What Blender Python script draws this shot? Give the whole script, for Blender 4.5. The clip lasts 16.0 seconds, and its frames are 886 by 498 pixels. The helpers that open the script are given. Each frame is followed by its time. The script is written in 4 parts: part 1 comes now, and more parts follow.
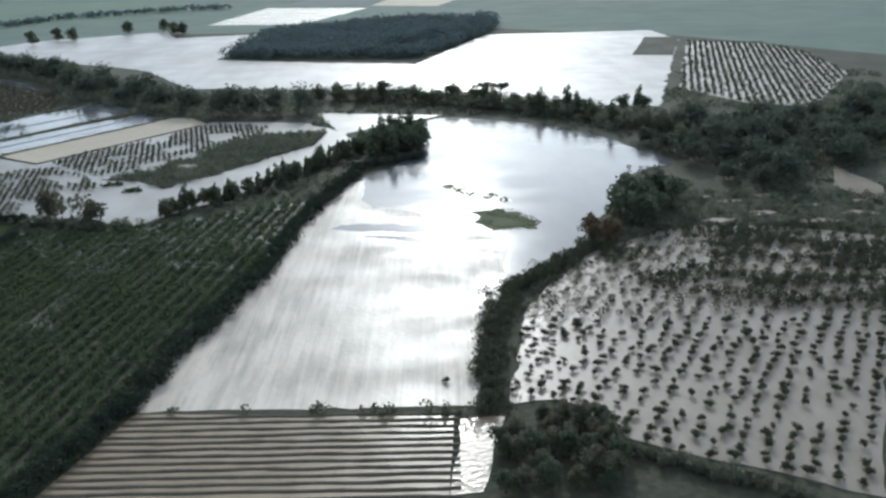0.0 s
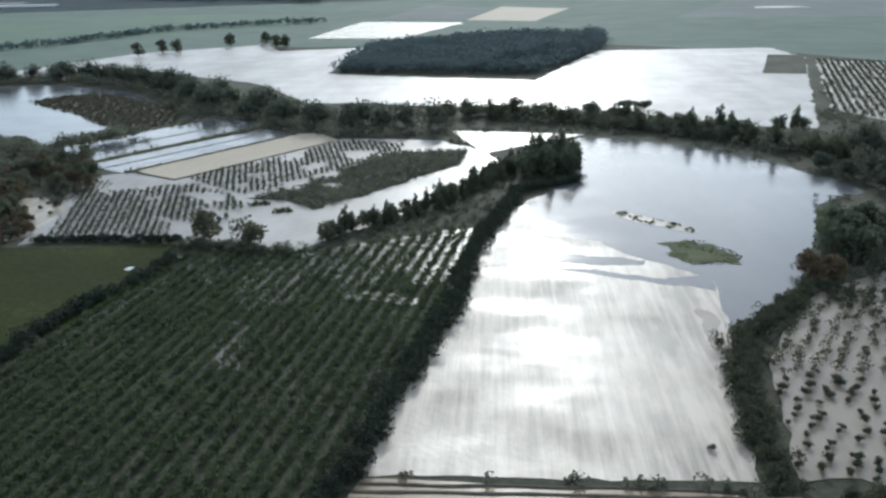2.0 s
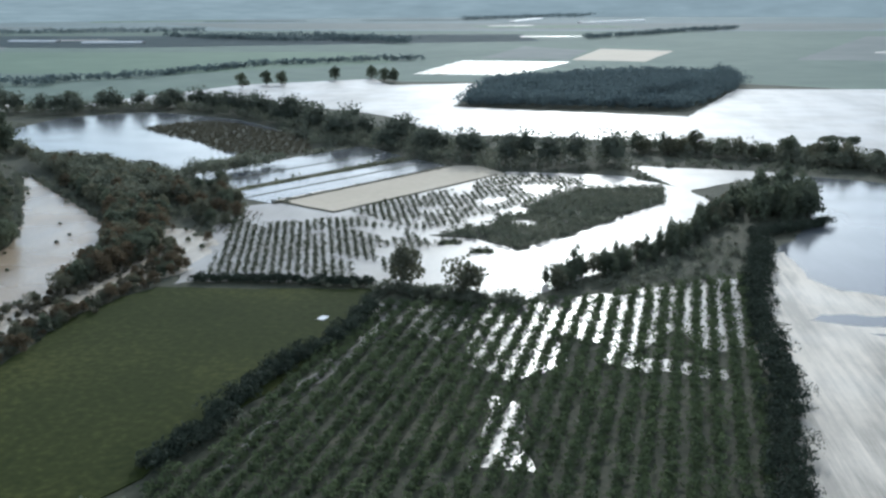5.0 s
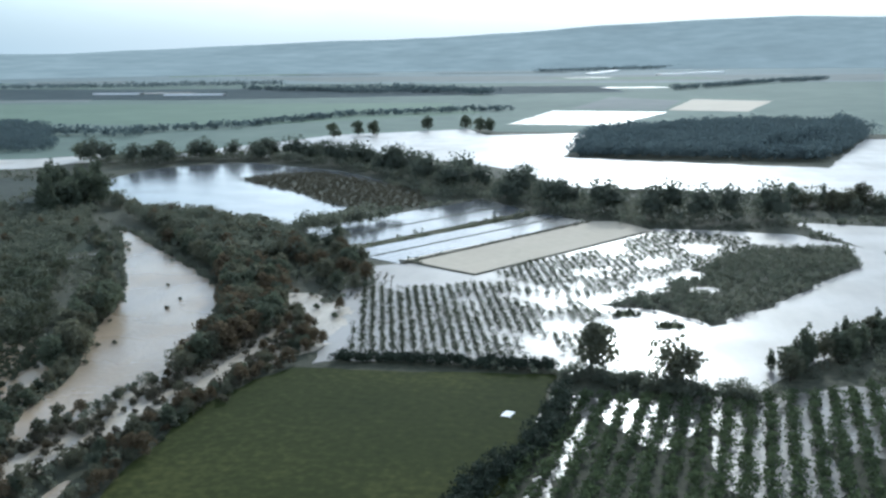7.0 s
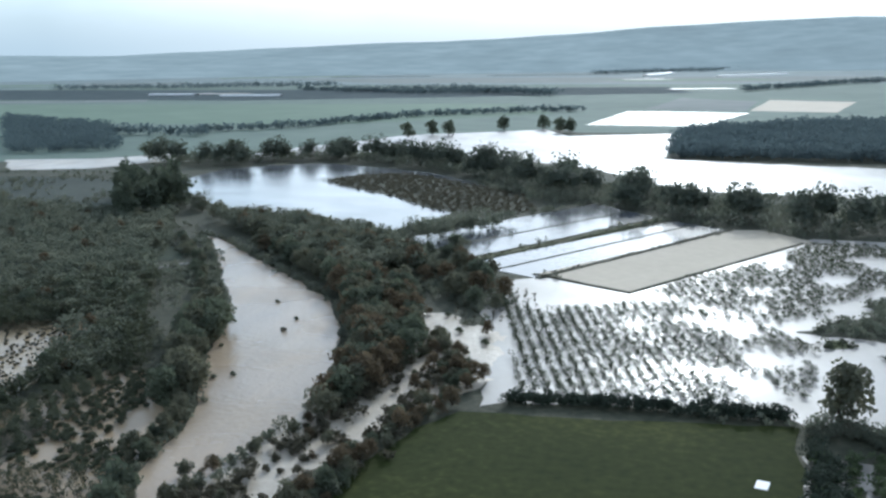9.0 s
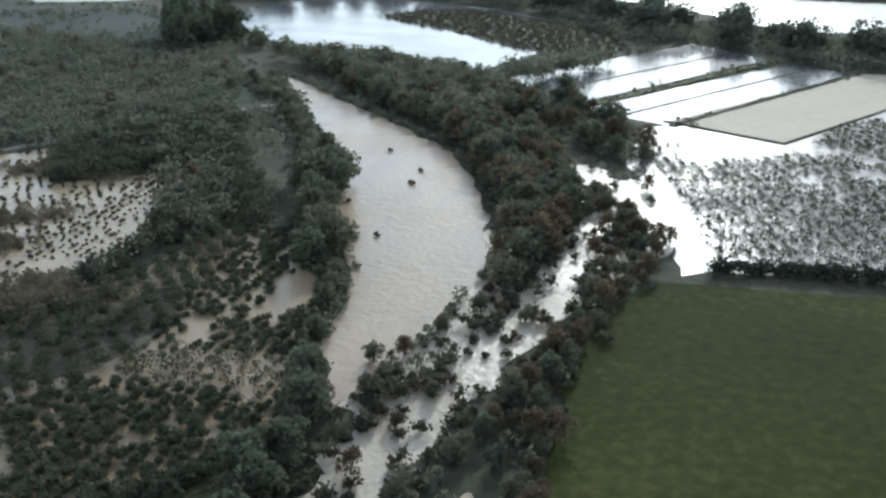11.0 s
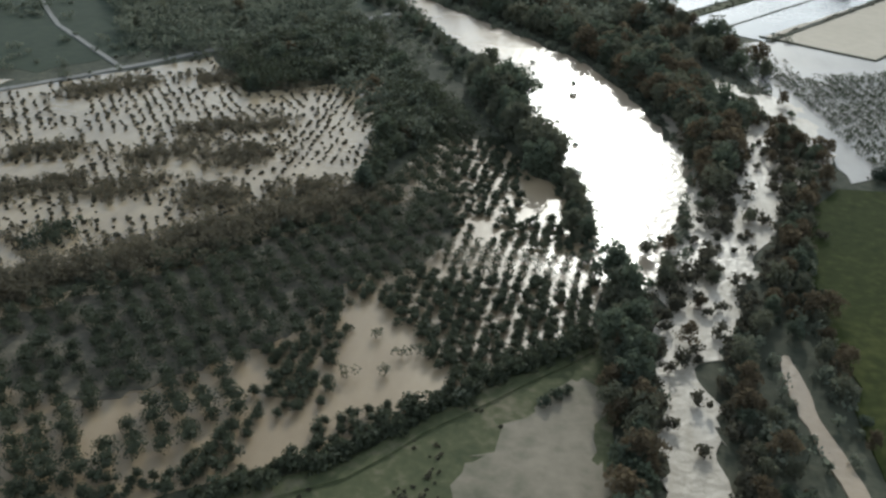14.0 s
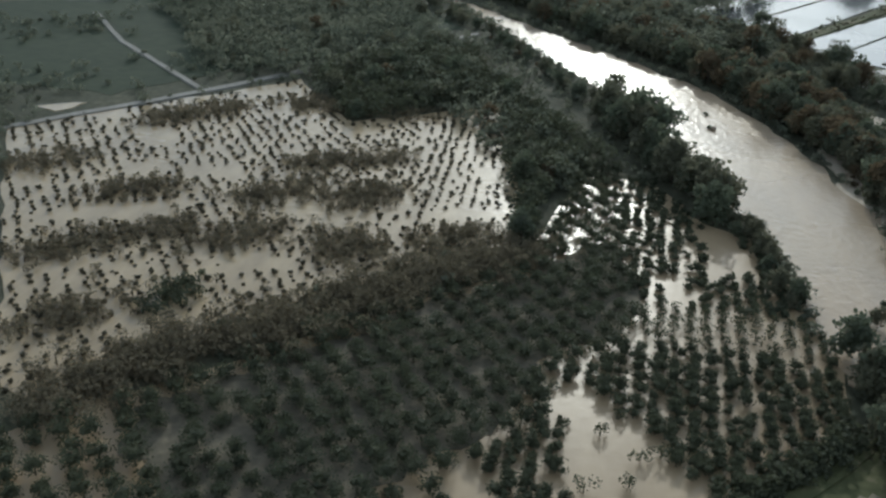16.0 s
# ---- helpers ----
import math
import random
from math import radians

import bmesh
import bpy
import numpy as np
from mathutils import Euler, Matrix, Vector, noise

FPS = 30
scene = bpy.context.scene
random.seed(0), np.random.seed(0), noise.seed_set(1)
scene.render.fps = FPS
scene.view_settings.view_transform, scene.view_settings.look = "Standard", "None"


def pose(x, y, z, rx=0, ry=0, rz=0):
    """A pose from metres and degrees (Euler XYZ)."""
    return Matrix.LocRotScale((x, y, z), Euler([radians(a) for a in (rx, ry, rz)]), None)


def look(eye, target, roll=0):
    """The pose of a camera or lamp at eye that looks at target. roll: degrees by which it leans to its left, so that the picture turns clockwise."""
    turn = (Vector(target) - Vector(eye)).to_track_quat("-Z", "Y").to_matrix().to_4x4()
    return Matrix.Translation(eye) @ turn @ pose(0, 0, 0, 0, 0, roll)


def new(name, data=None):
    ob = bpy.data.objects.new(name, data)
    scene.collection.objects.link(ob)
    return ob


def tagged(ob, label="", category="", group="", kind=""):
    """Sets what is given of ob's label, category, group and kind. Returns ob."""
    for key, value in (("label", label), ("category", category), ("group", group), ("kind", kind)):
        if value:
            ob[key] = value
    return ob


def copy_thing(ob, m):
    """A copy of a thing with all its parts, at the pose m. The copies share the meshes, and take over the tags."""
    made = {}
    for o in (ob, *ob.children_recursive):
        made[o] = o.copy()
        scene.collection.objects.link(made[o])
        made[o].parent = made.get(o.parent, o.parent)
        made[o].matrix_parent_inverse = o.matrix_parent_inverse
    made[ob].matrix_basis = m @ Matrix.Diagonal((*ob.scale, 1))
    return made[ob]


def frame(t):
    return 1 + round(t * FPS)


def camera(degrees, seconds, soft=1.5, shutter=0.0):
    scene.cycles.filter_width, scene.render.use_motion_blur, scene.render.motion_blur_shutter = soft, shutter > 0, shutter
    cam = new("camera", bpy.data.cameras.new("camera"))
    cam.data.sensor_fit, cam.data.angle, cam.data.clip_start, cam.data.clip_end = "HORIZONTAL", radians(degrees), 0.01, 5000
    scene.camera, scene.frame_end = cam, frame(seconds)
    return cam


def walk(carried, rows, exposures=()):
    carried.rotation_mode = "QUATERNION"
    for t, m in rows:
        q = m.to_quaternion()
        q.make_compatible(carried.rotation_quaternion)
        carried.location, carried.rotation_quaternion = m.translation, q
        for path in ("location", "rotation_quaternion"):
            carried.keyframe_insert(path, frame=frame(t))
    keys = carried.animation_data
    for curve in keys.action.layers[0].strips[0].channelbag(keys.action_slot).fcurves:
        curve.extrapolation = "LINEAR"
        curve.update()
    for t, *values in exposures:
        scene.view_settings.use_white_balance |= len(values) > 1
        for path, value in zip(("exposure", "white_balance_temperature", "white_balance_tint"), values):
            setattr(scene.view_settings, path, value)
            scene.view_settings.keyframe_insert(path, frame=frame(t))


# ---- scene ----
cam = camera(51.1, 16.0, soft=2.6)
# seconds, eye x y z, yaw, pitch, roll
PATH = [
    (0.0, 0.00, -0.00, 115.00, -0.00, -19.52, -1.11),
    (0.5, -11.85, 7.61, 114.18, 1.09, -19.07, -0.53),
    (1.0, -23.86, 15.09, 113.31, 1.53, -18.74, -0.16),
    (1.5, -35.88, 22.68, 112.35, 2.13, -18.78, -0.37),
    (2.0, -47.91, 30.67, 111.23, 3.76, -18.52, -0.98),
    (2.5, -59.76, 38.86, 109.70, 4.76, -18.63, -1.23),
    (3.0, -71.42, 47.46, 108.11, 5.09, -18.52, -1.09),
    (5.5, -127.90, 107.74, 85.44, 8.16, -14.81, -0.40),
    (6.0, -138.05, 119.60, 83.80, 10.09, -13.99, -1.17),
    (6.5, -148.09, 130.99, 82.33, 10.12, -12.37, -0.61),
    (7.0, -158.14, 141.69, 80.96, 10.89, -12.16, -0.72),
    (7.5, -168.19, 151.86, 79.85, 12.28, -11.29, -0.97),
    (8.0, -178.20, 161.60, 78.71, 13.48, -11.40, -1.12),
    (10.5, -233.11, 198.62, 68.16, 13.25, -16.87, -0.57),
    (11.0, -242.50, 200.81, 67.59, 13.60, -21.41, -0.23),
    (11.5, -251.55, 197.20, 68.70, 11.47, -25.58, 0.43),
    (12.0, -260.81, 189.36, 71.18, 9.08, -25.99, 0.83),
    (12.5, -270.05, 181.50, 74.18, 8.68, -27.19, 1.73),
    (13.0, -278.88, 173.57, 77.42, 8.80, -27.71, 2.09),
    (13.5, -287.29, 166.68, 80.35, 8.66, -28.34, 1.39),
    (14.0, -295.35, 163.30, 81.91, 9.21, -28.19, 1.78),
    (14.5, -304.32, 167.02, 81.74, 9.43, -29.03, 2.28),
    (15.0, -313.70, 172.57, 80.04, 9.33, -28.67, 2.35),
    (15.5, -322.69, 178.58, 77.70, 8.58, -27.68, 2.71),
    (16.0, -331.69, 184.55, 75.13, 8.58, -27.19, 2.70),
]
walk(cam, [(t, pose(x, y, z, 90 + pitch, 0, yaw) @ pose(0, 0, 0, 0, 0, roll)) for t, x, y, z, yaw, pitch, roll in PATH],
     [(0.0, -0.20, 5900, 5), (3.0, -0.11, 5950, 5), (5.0, 0.02, 5800, 4), (7.0, 0.13, 5600, 2), (9.0, 0.10, 5650, 4), (11.0, 0.14, 5850, 3), (14.0, -0.13, 6200, 3), (16.0, -0.26, 6150, 2)])

# ---- light: low hazy sun ahead of the flight, broken thin cloud ----
SUN_UP, SUN_AZ = 24.0, 1.0
world = bpy.data.worlds.new("sky")
scene.world = world
world.use_nodes = True
wn, wl = world.node_tree.nodes, world.node_tree.links
wn.clear()
w_out = wn.new("ShaderNodeOutputWorld")
w_bg = wn.new("ShaderNodeBackground")
w_sky = wn.new("ShaderNodeTexSky")
w_sky.sky_type = 'NISHITA'
w_sky.sun_disc = False
w_sky.sun_elevation = radians(SUN_UP)
w_sky.sun_rotation = radians(SUN_AZ)
w_sky.air_density, w_sky.dust_density, w_sky.ozone_density = 1.0, 0.6, 2.5
w_bg.inputs[1].default_value = 0.15
w_tc = wn.new("ShaderNodeTexCoord")
w_map = wn.new("ShaderNodeMapping")
w_map.inputs["Scale"].default_value = (2.0, 2.0, 5.0)
w_noise = wn.new("ShaderNodeTexNoise")
w_noise.inputs["Scale"].default_value = 2.2
w_noise.inputs["Detail"].default_value = 5.0
w_noise.inputs["Roughness"].default_value = 0.55
w_ramp = wn.new("ShaderNodeValToRGB")
w_ramp.color_ramp.elements[0].position, w_ramp.color_ramp.elements[1].position = 0.38, 0.68
w_ramp.color_ramp.elements[0].color, w_ramp.color_ramp.elements[1].color = (0.35, 0.35, 0.35, 1), (0.95, 0.95, 0.95, 1)
w_grey = wn.new("ShaderNodeMix")
w_grey.data_type = 'RGBA'
w_hsv = wn.new("ShaderNodeHueSaturation")
w_hsv.inputs["Saturation"].default_value = 0.25
w_hsv.inputs["Value"].default_value = 1.9
wl.new(w_tc.outputs["Generated"], w_map.inputs["Vector"])
wl.new(w_map.outputs[0], w_noise.inputs["Vector"])
wl.new(w_noise.outputs[0], w_ramp.inputs[0])
wl.new(w_sky.outputs[0], w_hsv.inputs["Color"])
wl.new(w_ramp.outputs[0], w_grey.inputs[0])
wl.new(w_sky.outputs[0], w_grey.inputs[6])
wl.new(w_hsv.outputs[0], w_grey.inputs[7])
# thick haze low over the horizon, brighter towards the sun
w_sep = wn.new("ShaderNodeSeparateXYZ")
w_low = wn.new("ShaderNodeMapRange")
w_low.interpolation_type = 'SMOOTHSTEP'
w_low.inputs[1].default_value, w_low.inputs[2].default_value = 0.0, 0.20
w_low.inputs[3].default_value, w_low.inputs[4].default_value = 1.0, 0.0
w_dot = wn.new("ShaderNodeVectorMath")
w_dot.operation = 'DOT_PRODUCT'
w_dot.inputs[1].default_value = (math.sin(radians(SUN_AZ)), math.cos(radians(SUN_AZ)), 0.0)
w_glow = wn.new("ShaderNodeMapRange")
w_glow.inputs[1].default_value, w_glow.inputs[2].default_value = 0.80, 1.0
w_veil = wn.new("ShaderNodeMix")
w_veil.data_type = 'RGBA'
w_veil.inputs[6].default_value, w_veil.inputs[7].default_value = (3.6, 4.2, 4.6, 1), (5.6, 5.9, 6.0, 1)
w_air = wn.new("ShaderNodeMix")
w_air.data_type = 'RGBA'
wl.new(w_tc.outputs["Generated"], w_sep.inputs[0])
wl.new(w_sep.outputs[2], w_low.inputs[0])
wl.new(w_tc.outputs["Generated"], w_dot.inputs[0])
wl.new(w_dot.outputs["Value"], w_glow.inputs[0])
wl.new(w_glow.outputs[0], w_veil.inputs[0])
wl.new(w_low.outputs[0], w_air.inputs[0])
wl.new(w_grey.outputs[2], w_air.inputs[6])
wl.new(w_veil.outputs[2], w_air.inputs[7])
wl.new(w_air.outputs[2], w_bg.inputs[0])
wl.new(w_bg.outputs[0], w_out.inputs[0])

sun_data = bpy.data.lights.new("sun", 'SUN')
sun_data.energy, sun_data.angle, sun_data.color = 1.8, radians(1.0), (1.0, 0.95, 0.88)
sun = new("sun", sun_data)
sun.matrix_world = look((0, 0, 300), (-300 * math.sin(radians(SUN_AZ)), -300 * math.cos(radians(SUN_AZ)), 300 - 300 * math.tan(radians(SUN_UP))))


# ---- materials ----
def material(name, low, high, rough=0.9, grain=1.5, stain=0.05, bump=0.3, bump_scale=None, third=None, spec=0.3, per_object=0.0, island=0.0, stretch=None, thin=0.0):
    """Two colours mixed by fine grain and broad stains, with a fine relief."""
    m = bpy.data.materials.new(name)
    m.use_nodes = True
    n, l = m.node_tree.nodes, m.node_tree.links
    b = n["Principled BSDF"]
    geo = n.new("ShaderNodeNewGeometry")
    vec = geo.outputs["Position"]
    if stretch:
        mp = n.new("ShaderNodeMapping")
        mp.inputs["Rotation"].default_value = (0, 0, radians(stretch[0]))
        mp.inputs["Scale"].default_value = (stretch[1], stretch[2], 1)
        l.new(vec, mp.inputs[0])
        vec = mp.outputs[0]
    n1, n2 = n.new("ShaderNodeTexNoise"), n.new("ShaderNodeTexNoise")
    n1.inputs["Scale"].default_value, n2.inputs["Scale"].default_value = grain, stain
    n1.inputs["Detail"].default_value, n2.inputs["Detail"].default_value = 4, 5
    for q in (n1, n2):
        l.new(vec, q.inputs["Vector"])
    add = n.new("ShaderNodeMath")
    add.operation = 'ADD'
    l.new(n1.outputs[0], add.inputs[0])
    l.new(n2.outputs[0], add.inputs[1])
    src = add.outputs[0]
    if per_object or island:
        rnd = n.new("ShaderNodeObjectInfo") if per_object else geo
        mul = n.new("ShaderNodeMath")
        mul.operation = 'MULTIPLY_ADD'
        mul.inputs[1].default_value = per_object or island
        l.new(rnd.outputs["Random" if per_object else "Random Per Island"], mul.inputs[0])
        l.new(src, mul.inputs[2])
        src = mul.outputs[0]
    ramp = n.new("ShaderNodeValToRGB")
    e = ramp.color_ramp.elements
    shift = (per_object or island) * 0.5
    rmap = n.new("ShaderNodeMapRange")
    rmap.inputs[1].default_value, rmap.inputs[2].default_value = 0.6 + shift * 0.4, 1.4 + shift * 1.6
    l.new(src, rmap.inputs[0])
    l.new(rmap.outputs[0], ramp.inputs[0])
    e[0].color, e[1].color = (*low, 1), (*high, 1)
    if third:
        x = e.new(0.55)
        x.color = (*third, 1)
    l.new(ramp.outputs[0], b.inputs["Base Color"])
    b.inputs["Roughness"].default_value = rough
    b.inputs["Specular IOR Level"].default_value = spec
    if bump:
        bm_ = n.new("ShaderNodeBump")
        bm_.inputs["Strength"].default_value = bump
        bm_.inputs["Distance"].default_value = 0.3
        l.new(n1.outputs[0], bm_.inputs["Height"])
        l.new(bm_.outputs[0], b.inputs["Normal"])
    if thin:
        # leaves let part of the light through
        tr, mix = n.new("ShaderNodeBsdfTranslucent"), n.new("ShaderNodeMixShader")
        mix.inputs[0].default_value = thin
        l.new(ramp.outputs[0], tr.inputs["Color"])
        l.new(b.outputs[0], mix.inputs[1])
        l.new(tr.outputs[0], mix.inputs[2])
        l.new(mix.outputs[0], n["Material Output"].inputs["Surface"])
    return m


def water(name, base, rough, wave, wave_scale, silt=None, silt_scale=0.02, lanes=0.0, lane_angle=8.0):
    """Standing flood water over silt: muddy body colour, rippled glossy surface; lanes: how strongly old wheel tracks show through."""
    m = bpy.data.materials.new(name)
    m.use_nodes = True
    n, l = m.node_tree.nodes, m.node_tree.links
    b = n["Principled BSDF"]
    geo = n.new("ShaderNodeNewGeometry")
    big, small, wind = (n.new("ShaderNodeTexNoise") for _ in range(3))
    big.inputs["Scale"].default_value, big.inputs["Detail"].default_value, big.inputs["Roughness"].default_value = silt_scale, 8, 0.62
    small.inputs["Scale"].default_value, small.inputs["Detail"].default_value = wave_scale, 4
    wind.inputs["Scale"].default_value, wind.inputs["Detail"].default_value = 0.035, 5
    mp = n.new("ShaderNodeMapping")
    mp.inputs["Scale"].default_value = (0.7, 1.2, 1)
    l.new(geo.outputs["Position"], mp.inputs[0])
    mb = n.new("ShaderNodeMapping")
    mb.inputs["Rotation"].default_value, mb.inputs["Scale"].default_value = (0, 0, radians(lane_angle)), (2.2, 0.7, 1)
    l.new(geo.outputs["Position"], mb.inputs[0])
    l.new(mb.outputs[0], big.inputs["Vector"])
    l.new(geo.outputs["Position"], small.inputs["Vector"])
    l.new(mp.outputs[0], wind.inputs["Vector"])
    ramp = n.new("ShaderNodeValToRGB")
    e = ramp.color_ramp.elements
    e[0].position, e[1].position = 0.36, 0.66
    e[0].color, e[1].color = (*base, 1), (*(silt or tuple(c * 0.75 for c in base)), 1)
    level, height = big.outputs[0], small.outputs[0]
    if lanes:
        ml = n.new("ShaderNodeMapping")
        ml.inputs["Rotation"].default_value, ml.inputs["Scale"].default_value = (0, 0, radians(lane_angle)), (0.55, 0.018, 1)
        streak = n.new("ShaderNodeTexNoise")
        streak.inputs["Scale"].default_value, streak.inputs["Detail"].default_value, streak.inputs["Roughness"].default_value = 1.0, 6, 0.7
        patch = n.new("ShaderNodeTexNoise")
        patch.inputs["Scale"].default_value, patch.inputs["Detail"].default_value = 0.022, 3
        gate, lift, mix = n.new("ShaderNodeMath"), n.new("ShaderNodeMath"), n.new("ShaderNodeMath")
        gate.operation, lift.operation, mix.operation = 'MULTIPLY', 'SUBTRACT', 'MULTIPLY_ADD'
        lift.inputs[1].default_value, mix.inputs[1].default_value = 0.25, lanes
        l.new(geo.outputs["Position"], ml.inputs[0])
        l.new(ml.outputs[0], streak.inputs["Vector"])
        l.new(geo.outputs["Position"], patch.inputs["Vector"])
        l.new(streak.outputs[0], gate.inputs[0])
        l.new(patch.outputs[0], gate.inputs[1])
        l.new(gate.outputs[0], lift.inputs[0])
        l.new(lift.outputs[0], mix.inputs[0])
        l.new(big.outputs[0], mix.inputs[2])
        level = mix.outputs[0]
    l.new(level, ramp.inputs[0])
    l.new(ramp.outputs[0], b.inputs["Base Color"])
    rr = n.new("ShaderNodeMapRange")
    rr.inputs[1].default_value, rr.inputs[2].default_value = 0.38, 0.62
    rr.inputs[3].default_value, rr.inputs[4].default_value = rough * 0.8, rough * 1.2
    l.new(wind.outputs[0], rr.inputs[0])
    l.new(rr.outputs[0], b.inputs["Roughness"])
    b.inputs["IOR"].default_value = 1.33
    bp = n.new("ShaderNodeBump")
    bp.inputs["Strength"].default_value, bp.inputs["Distance"].default_value = wave, 0.25
    l.new(height, bp.inputs["Height"])
    l.new(bp.outputs[0], b.inputs["Normal"])
    return m


M_ground = material("damp_earth_and_weeds", (0.036, 0.040, 0.024), (0.135, 0.125, 0.082), grain=0.5, stain=0.03, bump=0.6, third=(0.072, 0.074, 0.046))
# far plain: base colour made pale and blue-green to imitate haze
M_farland = material("far_fields_haze_tint", (0.11, 0.155, 0.125), (0.18, 0.235, 0.18), grain=0.02, stain=0.003, bump=0)
M_grass = material("winter_grass", (0.022, 0.031, 0.008), (0.082, 0.086, 0.025), grain=0.5, stain=0.022, bump=0.12, third=(0.041, 0.050, 0.014), spec=0.08)
M_meadow = material("rough_meadow", (0.050, 0.060, 0.024), (0.21, 0.175, 0.11), grain=0.6, stain=0.08, bump=0.4, third=(0.095, 0.100, 0.045))
M_silt = material("wet_silt", (0.16, 0.13, 0.09), (0.28, 0.235, 0.17), rough=0.7, grain=0.5, stain=0.05, bump=0.2, spec=0.3)
M_tan = material("silt_covered_field", (0.50, 0.425, 0.31), (0.60, 0.515, 0.39), rough=0.8, grain=0.3, stain=0.03, bump=0.05, spec=0.25)
M_road = material("pale_gravel_road", (0.19, 0.18, 0.155), (0.30, 0.285, 0.25), rough=0.8, grain=0.8, stain=0.1, bump=0.2)
M_ridge = material("plough_ridge_soil", (0.07, 0.062, 0.048), (0.15, 0.135, 0.10), grain=1.2, stain=0.1, bump=0.5)
M_bark = material("bark", (0.05, 0.04, 0.03), (0.11, 0.09, 0.07), grain=5, stain=0.5, bump=0.5)
M_leaf = material("dark_foliage", (0.085, 0.101, 0.074), (0.161, 0.182, 0.117), rough=0.75, grain=0.9, stain=0.1, bump=0, per_object=0.5, spec=0.2, thin=0.5)
M_olive = material("grey_green_foliage", (0.103, 0.108, 0.074), (0.197, 0.193, 0.128), rough=0.75, grain=0.9, stain=0.1, bump=0, per_object=0.5, spec=0.2, thin=0.5)
M_russet = material("russet_autumn_foliage", (0.101, 0.081, 0.052), (0.194, 0.150, 0.092), rough=0.8, grain=0.9, stain=0.1, bump=0, per_object=0.5, spec=0.2, thin=0.5)
M_citrus = material("orchard_foliage", (0.053, 0.063, 0.040), (0.112, 0.121, 0.072), rough=0.7, grain=0.6, stain=0.05, bump=0, island=0.3, spec=0.25, thin=0.4)
M_crop = material("row_crop_foliage", (0.064, 0.088, 0.046), (0.126, 0.158, 0.076), rough=0.75, grain=0.5, stain=0.04, bump=0, island=0.3, spec=0.25, thin=0.5)
M_reed = material("brown_reeds", (0.131, 0.115, 0.080), (0.225, 0.195, 0.133), rough=0.9, grain=0.25, stain=0.05, bump=0, island=0.2, spec=0.2, thin=0.5)
# the blue-grey of this foliage is distance haze, put in as colour
M_farwood = material("haze_tinted_far_foliage", (0.105, 0.138, 0.141), (0.165, 0.207, 0.204), rough=0.9, grain=0.2, stain=0.02, bump=0, island=0.3, spec=0.1, thin=0.4)
# wood leaves lightened in base colour, standing in for the haze veil
M_wood = material("haze_lightened_wood_foliage", (0.113, 0.131, 0.097), (0.230, 0.236, 0.172), rough=0.85, grain=0.12, stain=0.03, bump=0, island=0.25, spec=0.15, thin=0.55)
M_tallwood = material("tall_tree_foliage", (0.076, 0.092, 0.071), (0.149, 0.161, 0.120), rough=0.85, grain=0.3, stain=0.03, bump=0, island=0.3, spec=0.15, thin=0.5)
# hedge green darkened in base colour to imitate its shadow side
M_hedge = material("shade_darkened_hedge_foliage", (0.030, 0.041, 0.030), (0.066, 0.080, 0.054), rough=0.85, grain=0.6, stain=0.05, bump=0, island=0.3, spec=0.2, thin=0.2)
M_hill = material("haze_tinted_hill_slopes", (0.10, 0.135, 0.14), (0.25, 0.295, 0.288), rough=1.0, grain=0.012, stain=0.0035, bump=0, spec=0.0, stretch=(0, 0.8, 0.9), third=(0.17, 0.215, 0.215))
# emission stands in for the pale haze over the slopes
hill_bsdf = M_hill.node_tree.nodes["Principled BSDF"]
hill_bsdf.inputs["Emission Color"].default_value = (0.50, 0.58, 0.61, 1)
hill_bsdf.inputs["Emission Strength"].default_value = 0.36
# far field colours paled and cooled in place of distance haze
M_fargreen = material("far_green_fields_haze_tint", (0.13, 0.19, 0.13), (0.18, 0.25, 0.17), grain=0.02, stain=0.004, bump=0)
M_farbrown = material("far_bare_fields_haze_tint", (0.15, 0.175, 0.16), (0.22, 0.24, 0.215), grain=0.02, stain=0.004, bump=0)
M_westfield = material("dark_wet_field", (0.030, 0.038, 0.030), (0.075, 0.088, 0.062), grain=0.25, stain=0.02, bump=0.4)
M_westgreen = material("dull_green_field", (0.022, 0.034, 0.019), (0.055, 0.070, 0.038), grain=0.25, stain=0.02, bump=0.4)
M_white = material("white_plastic_sheet", (0.70, 0.70, 0.68), (0.82, 0.82, 0.80), rough=0.5, grain=2, stain=0.3, bump=0.1)
# outermost fields: the haze is put into the base colour
M_haze = material("haze_painted_outer_fields", (0.16, 0.205, 0.195), (0.23, 0.28, 0.265), grain=0.012, stain=0.002, bump=0)
M_dull = material("dull_winter_weeds", (0.078, 0.074, 0.052), (0.145, 0.132, 0.092), rough=0.9, grain=0.5, stain=0.05, bump=0, island=0.4, spec=0.2, thin=0.5)
# silt colours raised further so the base carries some sun glare
W_field = water("glare_paled_flood_water", (0.66, 0.60, 0.51), 0.47, 0.30, 0.5, (0.46, 0.41, 0.335), 0.035)
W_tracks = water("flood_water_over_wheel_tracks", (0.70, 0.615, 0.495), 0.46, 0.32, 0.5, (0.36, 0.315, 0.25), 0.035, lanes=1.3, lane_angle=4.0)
M_weed = material("green_water_weeds", (0.125, 0.150, 0.070), (0.230, 0.245, 0.125), rough=0.8, grain=0.6, stain=0.08, bump=0.2, spec=0.2, thin=0.35)
W_rows = water("muddy_water_between_rows", (0.20, 0.18, 0.15), 0.33, 0.2, 0.6, (0.14, 0.125, 0.10), 0.05)
